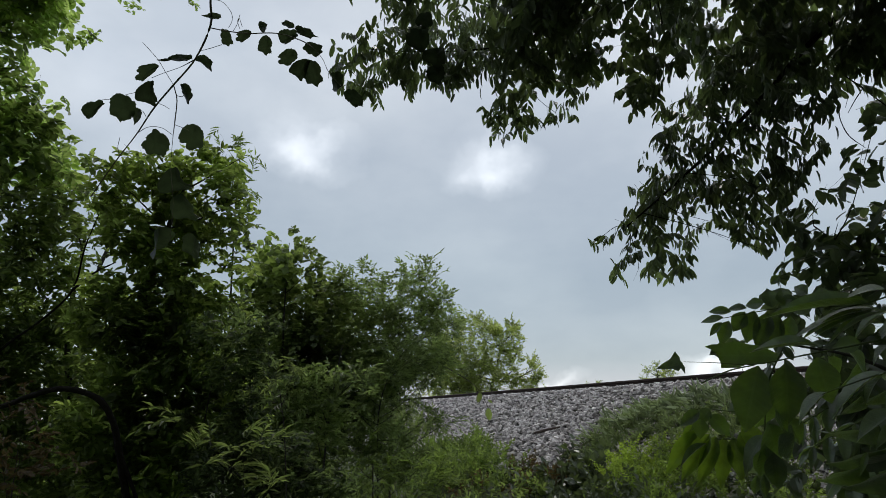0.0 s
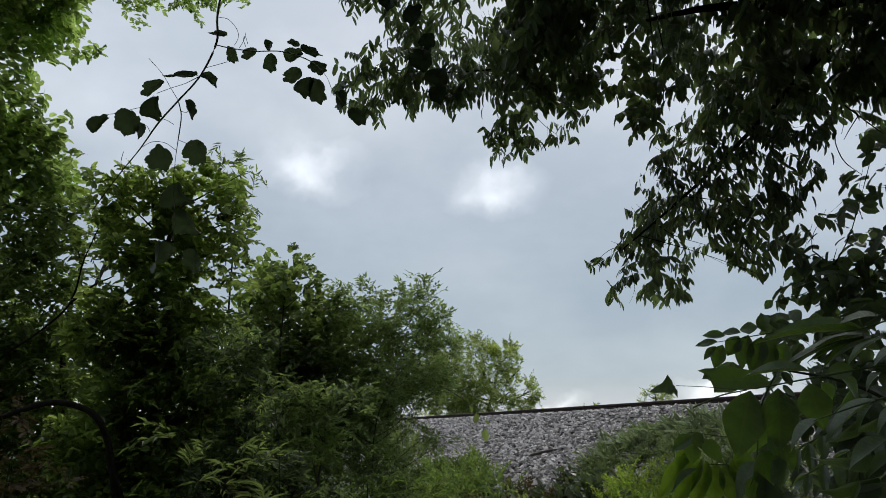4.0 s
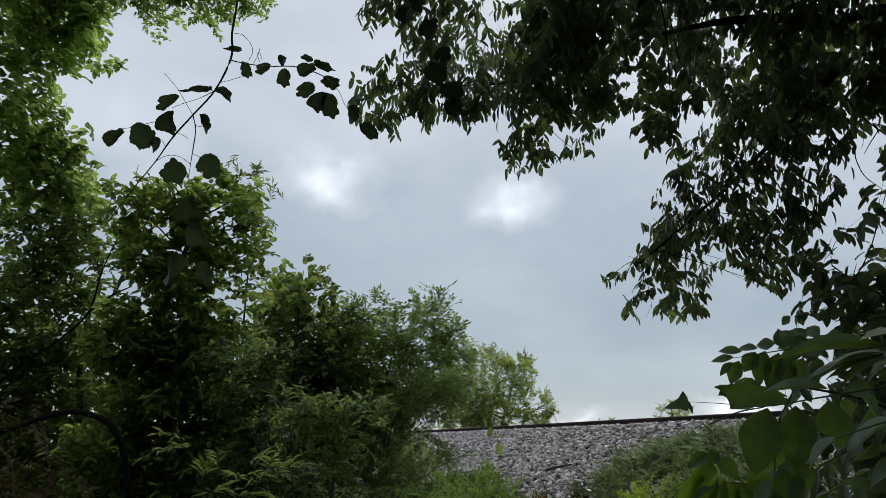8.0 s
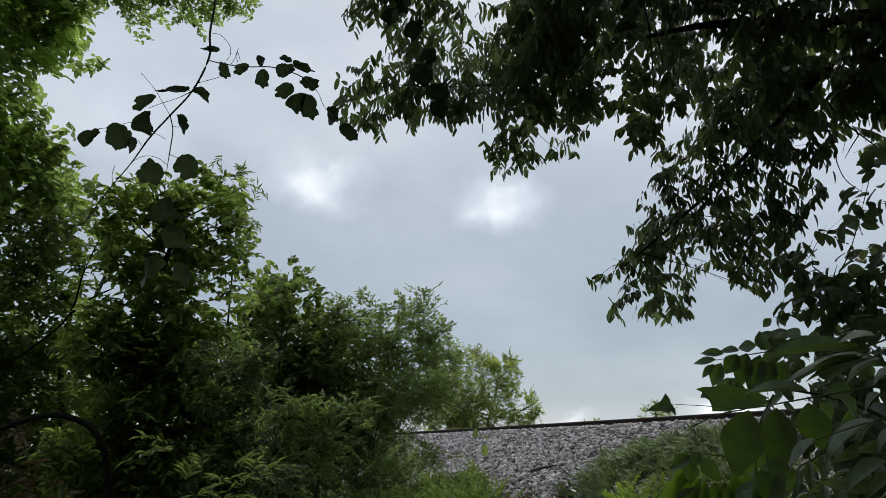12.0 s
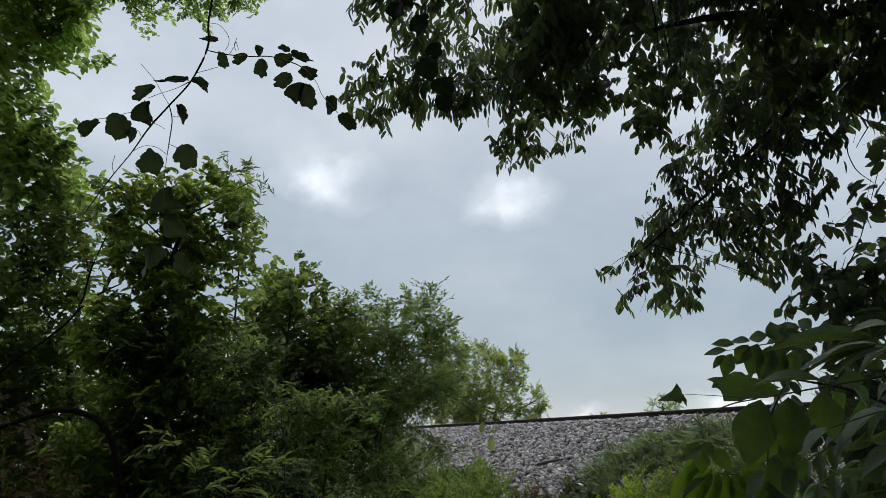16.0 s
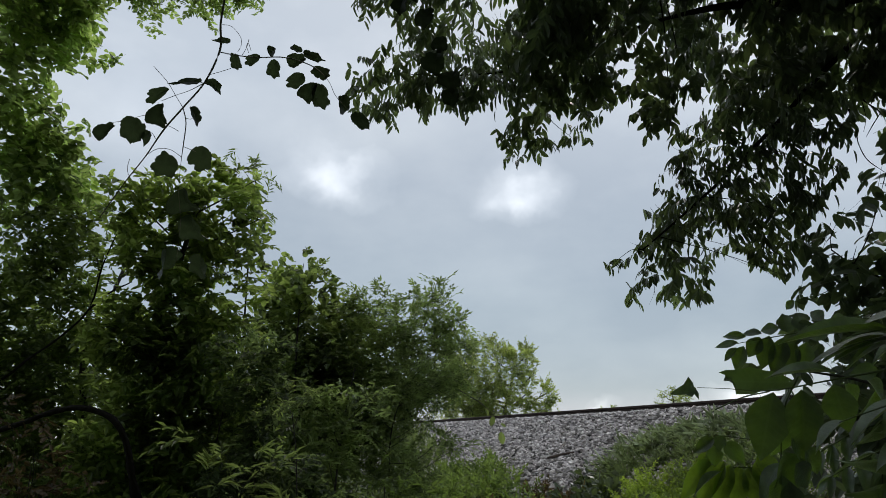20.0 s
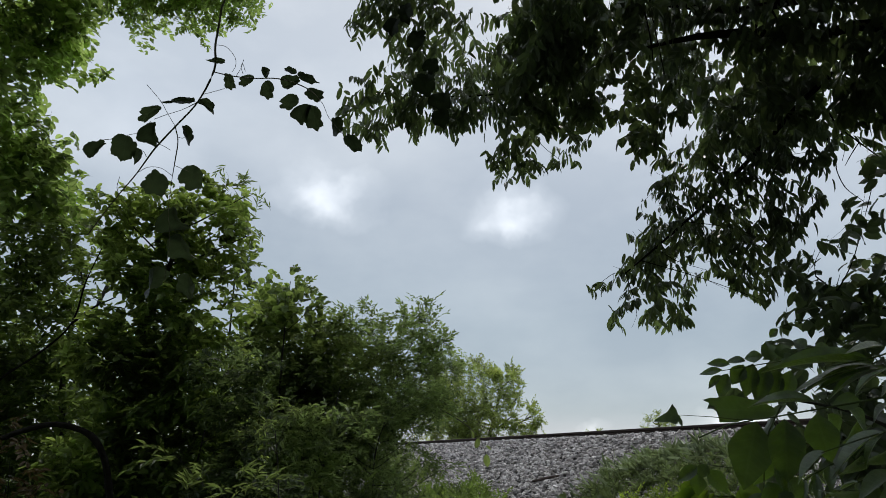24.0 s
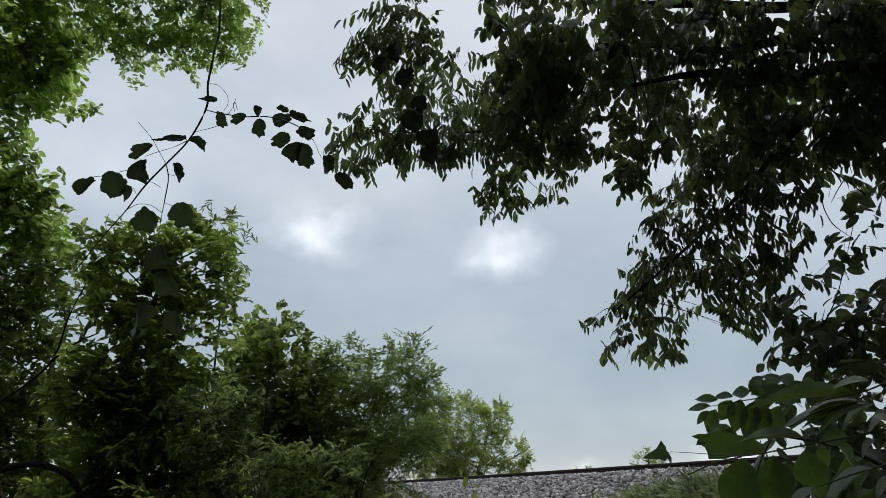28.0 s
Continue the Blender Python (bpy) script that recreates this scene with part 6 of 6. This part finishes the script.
ARCHED_LEAFLETS = (
    (0.594, 0.913, 1.655, 0.473, 0.978, 1.674, 0.26, 72), (0.593, 0.914, 1.651, 0.497, 0.971, 1.643, 0.28, 72), (0.601, 0.921, 1.650, 0.518, 0.972, 1.642, 0.28, 72),
    (0.599, 0.911, 1.647, 0.527, 0.955, 1.641, 0.39, 72), (0.604, 0.907, 1.646, 0.540, 0.950, 1.628, 0.40, 72), (0.613, 0.914, 1.646, 0.571, 0.944, 1.624, 0.54, 72),
    (0.605, 0.913, 1.599, 0.584, 0.928, 1.581, 0.87, 72), (0.527, 0.949, 1.603, 0.450, 0.986, 1.614, 0.41, 72), (0.605, 0.902, 1.675, 0.564, 0.928, 1.677, 0.62, 72),
    (0.619, 0.900, 1.630, 0.593, 0.919, 1.618, 0.88, 72), (0.573, 0.921, 1.603, 0.543, 0.940, 1.601, 0.69, 15), (0.580, 0.965, 1.598, 0.609, 0.962, 1.566, 1.00, -68),
    (0.558, 0.979, 1.590, 0.579, 0.992, 1.544, 1.00, -65), (0.596, 0.969, 1.583, 0.586, 0.989, 1.544, 1.00, -68))
LOW_ARCHED_LEAFLETS = (
    (0.489, 0.871, 1.535, 0.451, 0.892, 1.503, 0.72, 72), (0.543, 0.838, 1.558, 0.483, 0.875, 1.519, 0.55, 72), (0.542, 0.838, 1.555, 0.514, 0.857, 1.528, 0.76, 72),
    (0.558, 0.828, 1.550, 0.535, 0.845, 1.525, 0.86, 72), (0.473, 0.881, 1.500, 0.466, 0.884, 1.483, 0.31, 30))
BROAD_LEAFLETS = (
    (0.442, 0.950, 1.575, 0.423, 0.982, 1.478, 0.53, 4), (0.473, 0.934, 1.578, 0.479, 0.957, 1.490, 0.51, -4), (0.507, 0.915, 1.584, 0.521, 0.923, 1.517, 0.59, 4))
HUNG_LEAFLETS = (
    (0.395, 1.059, 1.515, 0.365, 1.069, 1.493, 0.51, 10), (0.408, 1.053, 1.518, 0.393, 1.059, 1.498, 0.75, 10), (0.395, 1.059, 1.503, 0.392, 1.059, 1.473, 0.76, 0),
    (0.408, 1.054, 1.509, 0.433, 1.044, 1.478, 0.61, -10), (0.396, 1.047, 1.467, 0.348, 1.042, 1.442, 0.27, 55))
# leaflets whose backlit brightness is put into their colour
LIT_LEAFLETS = (
    (0.395, 1.080, 1.487, 0.340, 1.075, 1.422, 0.32, 5), (0.412, 1.073, 1.481, 0.360, 1.068, 1.412, 0.31, 5), (0.420, 1.070, 1.477, 0.384, 1.059, 1.408, 0.34, 0),
    (0.432, 1.066, 1.476, 0.412, 1.048, 1.405, 0.36, 0), (0.443, 1.061, 1.476, 0.440, 1.037, 1.416, 0.43, 0), (0.453, 1.057, 1.483, 0.463, 1.029, 1.434, 0.49, 0),
    (0.394, 1.091, 1.494, 0.375, 1.076, 1.457, 0.49, 0), (0.458, 1.055, 1.496, 0.471, 1.026, 1.456, 0.54, -5))
SHADED_LEAFLETS = (
    (0.474, 0.992, 1.544, 0.473, 1.015, 1.480, 0.67, -35), (0.479, 0.990, 1.524, 0.503, 1.000, 1.481, 0.67, -40), (0.468, 0.995, 1.496, 0.491, 1.004, 1.434, 0.74, -35),
    (0.461, 0.998, 1.481, 0.428, 1.032, 1.426, 0.40, 35), (0.462, 0.997, 1.465, 0.461, 1.017, 1.417, 0.69, -20), (0.470, 0.994, 1.457, 0.478, 1.008, 1.401, 0.51, 0),
    (0.447, 1.002, 1.426, 0.447, 1.021, 1.392, 0.34, 0), (0.455, 0.999, 1.428, 0.462, 1.015, 1.390, 0.31, 0), (0.479, 0.990, 1.481, 0.506, 0.998, 1.448, 0.89, -35),
    (0.501, 1.002, 1.504, 0.525, 1.011, 1.465, 0.63, -35))
SIDE_LEAFLETS = (
    (0.538, 0.819, 1.511, 0.496, 0.845, 1.485, 1.00, 72), (0.546, 0.814, 1.497, 0.512, 0.835, 1.476, 1.00, 72), (0.508, 0.837, 1.464, 0.494, 0.832, 1.440, 0.26, 0),
    (0.543, 0.863, 1.494, 0.505, 0.920, 1.461, 0.68, -60), (0.547, 0.860, 1.467, 0.505, 0.918, 1.431, 0.69, -60), (0.524, 0.873, 1.446, 0.494, 0.922, 1.410, 0.81, -60),
    (0.554, 0.855, 1.444, 0.517, 0.908, 1.402, 0.76, -60), (0.556, 0.855, 1.538, 0.542, 0.887, 1.507, 0.64, -55), (0.542, 0.887, 1.532, 0.535, 0.915, 1.495, 0.72, -55),
    (0.569, 0.857, 1.463, 0.537, 0.899, 1.427, 0.87, -60))
for seed, rows in enumerate((TIP_LEAFLETS, ARCHED_LEAFLETS, LOW_ARCHED_LEAFLETS, BROAD_LEAFLETS, HUNG_LEAFLETS, SHADED_LEAFLETS, SIDE_LEAFLETS)):
    hung_leaflets(rows, LEAFLETS_MID, seed + 4)
hung_leaflets(LIT_LEAFLETS, [leaflet_mesh("leaflet", 110 + k, 0.42, GREEN_NEAR_LIT) for k in range(4)], 12)
hung_leaflets(((0.373, 1.052, 1.585, 0.338, 1.075, 1.581, 0.42, 10),), [torn_leaflet_mesh(3, ((0.0, 0.18, 0.24), (0.07, 0.30, 0.14), (0.2, 0.42, 0.2), (0.45, 0.28, 0.14), (0.75, 0.12, 0.07), (1.0, 0.01, 0.01)))], 1)
hung_leaflets(((0.508, 1.027, 1.596, 0.423, 1.075, 1.601, 0.42, -5),), [torn_leaflet_mesh(4, ((0.0, 0.03, 0.03), (0.2, 0.13, 0.15), (0.4, 0.2, 0.2), (0.6, 0.22, 0.2), (0.76, 0.17, 0.22), (0.84, 0.17, 0.12), (0.92, 0.16, -0.06), (1.0, 0.14, -0.12)))], 1)
for line in ([(0.673, 0.912, 1.695, 0.0016), (0.602, 0.906, 1.663, 0.0013), (0.549, 0.941, 1.652, 0.0008)],
             [(0.592, 0.828, 1.571, 0.0018), (0.531, 0.846, 1.553, 0.0013), (0.484, 0.874, 1.533, 0.0007)],
             [(0.631, 0.894, 1.614, 0.0018), (0.555, 0.897, 1.599, 0.0015), (0.498, 0.920, 1.588, 0.0012), (0.442, 0.960, 1.578, 0.0010), (0.407, 1.019, 1.585, 0.0006), (0.374, 1.052, 1.589, 0.0004)],
             [(0.442, 0.961, 1.577, 0.0010), (0.418, 0.993, 1.571, 0.0011), (0.389, 1.027, 1.555, 0.0012)],
             [(0.519, 1.026, 1.521, 0.0014), (0.463, 1.053, 1.513, 0.0011), (0.400, 1.078, 1.520, 0.0006)],
             [(0.473, 1.048, 1.471, 0.0012), (0.409, 1.074, 1.471, 0.0010), (0.361, 1.090, 1.440, 0.0006)],
             [(0.682, 1.147, 1.705, 0.0016), (0.605, 1.191, 1.697, 0.0012), (0.517, 1.233, 1.684, 0.0006)],
             [(0.493, 0.978, 1.600, 0.0014), (0.473, 0.992, 1.552, 0.0012), (0.460, 0.999, 1.465, 0.0010)]):
    part("rachis", *tube(line, 6, 5), GREEN_RACHIS, branch, "thin green leaf stalk", True)
lr = random.Random(8)
compound_leaf(lr, (0.87, 1.24, 1.49), (0.70, 1.22, 1.39), 5, 0.075, LEAFLETS_LONG, 0.06, 0.4)
compound_leaf(lr, (1.03, 1.54, 1.53), (0.82, 1.56, 1.44), 6, 0.07, LEAFLETS_LONG, 0.04, 0.4)
compound_leaf(lr, (1.02, 1.63, 1.57), (0.82, 1.66, 1.47), 6, 0.07, LEAFLETS_LONG, 0.04, 0.5)


# ---- unseen trees added behind and beside, to block sky light ----
REAR = dict(per=80, length=0.7, pairs=5, leaf=0.26, slim=0.5, lift=0.1, sag=0.3)
for seed, (x, y, tall) in enumerate(((-6.5, -1.0, 9.0), (-4.0, -5.5, 10.0), (1.0, -6.5, 9.5), (5.5, -4.0, 10.0), (7.2, 1.5, 9.0))):
    tree("unseen_shade_tree", 80 + seed, [(x, y, -0.05, 0.2), (x * 0.98, y, 2.5, 0.17), (x * 0.9, y * 0.95, 5.5, 0.13), (x * 0.8, y * 0.9, tall, 0.04)], [
        (x * 1.0, y, 1.4, 2.2, 2.2, 1.4), (x * 0.95, y, 3.6, 2.4, 2.4, 1.5), (x * 0.85, y * 0.9, 5.8, 2.6, 2.6, 1.6), (x * 0.7, y * 0.8, 7.6, 2.6, 2.4, 1.3), (x * 0.5, y * 0.6, 8.6, 2.4, 2.2, 1.0)],
        "unseen leafy tree added to block sky light", "tree", REAR, GREEN_DEEP, 0.07, 4, group="woodland trees round the clearing")

# ---- single stones on top of the bank ----
def loose_stones(seed, count, across, along):
    """Angular stones that lie loose on the heap, each one a piece of the bed."""
    rng = np.random.default_rng(seed)
    corner = np.array([(x, y, z) for x in (-1, 1) for y in (-1, 1) for z in (-1, 1)], dtype=float) * 0.5
    f = np.array([(0, 1, 3, 2), (4, 6, 7, 5), (0, 4, 5, 1), (2, 3, 7, 6), (0, 2, 6, 4), (1, 5, 7, 3)])
    shapes = [mesh_of("stone", corner * (1 + 0.24 * rng.normal(size=(8, 3))) * np.where(corner[:, 2:] > 0, (0.62, 0.62, 1.0), (0.95, 0.95, 1.0)), f, STONE_LOOSE) for _ in range(12)]
    for k in range(count):
        n, s = across[0] + (across[1] - across[0]) * rng.random(), along[0] + (along[1] - along[0]) * rng.random()
        size = 0.075 * (0.6 + 0.7 * rng.random())
        ob = new("stone", shapes[k % 12])
        ob.parent = bed
        ob.matrix_basis = Matrix.Translation(bank_point(n, s, 0.07)) @ Matrix.Rotation(TURN, 4, "Z") @ Matrix.Rotation(-0.55, 4, "Y") @ Matrix.Rotation(rng.uniform(0, 6.28), 4, "Z") \
            @ Matrix.Rotation(rng.uniform(-0.3, 0.3), 4, "X") @ Matrix.Diagonal((size, size * rng.uniform(0.65, 0.95), size * rng.uniform(0.35, 0.6), 1))


loose_stones(71, 300, (6.7, 8.3), (9.2, 13.5))

# ---- what moves ----
def motions():
    walk(CLOUDS, [(t, pose(0, 0, 0, -0.0165 * t, 0, -0.066 * t)) for t in (0, 7, 14, 21, 28)])
    walk(vine, [(t, pose(V0[0] + dx, V0[1], V0[2] + dz)) for t, dx, dz in (
        (0, 0.000, 0.000),
        (0.5, -0.002, 0.006),
        (1, -0.006, 0.006),
        (1.5, -0.009, 0.015),
        (2, -0.023, 0.018),
        (2.5, -0.017, 0.007),
        (3, -0.001, 0.000),
        (3.5, 0.006, 0.000),
        (5.5, -0.002, -0.003),
        (6, -0.004, 0.004),
        (6.5, -0.012, 0.008),
        (7, -0.011, 0.004),
        (7.5, -0.005, -0.005),
        (8, -0.008, -0.007),
        (8.5, -0.022, -0.002),
        (9, -0.029, 0.002),
        (9.5, -0.030, 0.004),
        (10, -0.028, 0.000),
        (10.5, -0.034, -0.004),
        (11, -0.041, -0.002),
        (11.5, -0.033, -0.006),
        (12, -0.030, -0.008),
        (12.5, -0.031, -0.004),
        (14.5, -0.044, 0.011),
        (15, -0.041, 0.014),
        (15.5, -0.053, 0.015),
        (16, -0.057, 0.014),
        (16.5, -0.049, 0.016),
        (17, -0.040, 0.015),
        (17.5, -0.049, 0.015),
        (18, -0.062, 0.010),
        (18.5, -0.052, 0.011),
        (19, -0.037, 0.010),
        (19.5, -0.031, 0.005),
        (20, -0.032, -0.001),
        (20.5, -0.029, 0.000),
        (21, -0.022, 0.001),
        (21.5, -0.025, -0.004),
        (23.5, -0.024, -0.012),
        (24, -0.022, -0.014),
        (24.5, -0.013, -0.013),
        (25, -0.016, -0.013),
        (25.5, -0.021, -0.010),
        (26, -0.014, -0.016),
        (26.5, -0.008, -0.022),
        (27, -0.015, -0.024),
        (27.5, -0.020, -0.022),
        (28, -0.011, -0.023),
    )])
    walk(branch, [(t, pose(B0[0] + dx, B0[1], B0[2] + dz)) for t, dx, dz in (
        (0, 0.000, 0.000),
        (0.5, -0.001, 0.001),
        (1, 0.000, 0.003),
        (1.5, 0.000, 0.002),
        (2, -0.003, 0.003),
        (2.5, -0.005, 0.001),
        (3, -0.008, 0.001),
        (3.5, -0.009, 0.000),
        (5.5, -0.006, -0.001),
        (6, -0.004, 0.002),
        (6.5, -0.003, 0.000),
        (7, -0.004, -0.002),
        (7.5, -0.008, -0.002),
        (8, -0.011, -0.002),
        (8.5, -0.010, -0.001),
        (9, -0.012, -0.002),
        (9.5, -0.014, 0.000),
        (10, -0.016, 0.000),
        (10.5, -0.015, -0.005),
        (11, -0.016, -0.008),
        (11.5, -0.015, -0.005),
        (12, -0.013, -0.005),
        (12.5, -0.010, -0.003),
        (14.5, -0.006, 0.000),
        (15, -0.006, -0.001),
        (15.5, -0.006, -0.001),
        (16, -0.006, 0.001),
        (16.5, -0.006, 0.000),
        (17, -0.006, 0.000),
        (17.5, -0.006, -0.001),
        (18, -0.007, -0.002),
        (18.5, -0.006, -0.001),
        (19, -0.006, -0.002),
        (19.5, -0.005, -0.001),
        (20, -0.004, -0.001),
        (20.5, -0.004, -0.002),
        (21, -0.005, -0.004),
        (21.5, -0.006, -0.005),
        (23.5, -0.006, -0.005),
        (24, -0.007, -0.006),
        (24.5, -0.005, -0.006),
        (25, -0.005, -0.005),
        (25.5, -0.005, -0.005),
        (26, -0.005, -0.005),
        (26.5, -0.006, -0.005),
        (27, -0.007, -0.006),
        (27.5, -0.008, -0.006),
        (28, -0.008, -0.006),
    )])
    walk(BOUGH_LOW, [(t, pose(dx, 0, dz)) for t, dx, dz in (
        (0, 0.000, 0.000),
        (0.5, 0.000, -0.001),
        (1, 0.001, 0.002),
        (1.5, 0.001, 0.000),
        (2, -0.001, -0.002),
        (2.5, -0.002, -0.004),
        (3, -0.001, -0.004),
        (3.5, -0.006, -0.003),
        (5.5, -0.015, 0.002),
        (6, -0.008, 0.000),
        (6.5, -0.006, -0.002),
        (7, -0.008, -0.002),
        (7.5, -0.009, -0.004),
        (8, -0.009, -0.005),
        (8.5, -0.003, -0.005),
        (9, -0.007, -0.008),
        (9.5, -0.011, -0.007),
        (10, -0.013, -0.006),
        (10.5, -0.013, -0.006),
        (11, -0.015, -0.006),
        (11.5, -0.013, -0.008),
        (12, -0.006, -0.010),
        (12.5, -0.009, -0.007),
        (14.5, 0.000, -0.003),
        (15, 0.001, -0.007),
        (15.5, 0.002, -0.003),
        (16, 0.005, 0.000),
        (16.5, 0.004, -0.004),
        (17, 0.002, -0.003),
        (17.5, 0.005, -0.003),
        (18, 0.003, -0.005),
        (18.5, 0.004, -0.004),
        (19, 0.004, -0.003),
        (19.5, 0.002, -0.002),
        (20, 0.004, -0.002),
        (20.5, 0.004, -0.003),
        (21, 0.002, -0.006),
        (21.5, 0.001, -0.005),
        (23.5, -0.010, -0.001),
        (24, -0.014, -0.004),
        (24.5, -0.004, -0.005),
        (25, -0.003, -0.010),
        (25.5, -0.001, -0.005),
        (26, -0.004, -0.004),
        (26.5, -0.001, -0.007),
        (27, -0.003, -0.004),
        (27.5, 0.002, -0.005),
        (28, 0.005, -0.004),
    )])


motions()
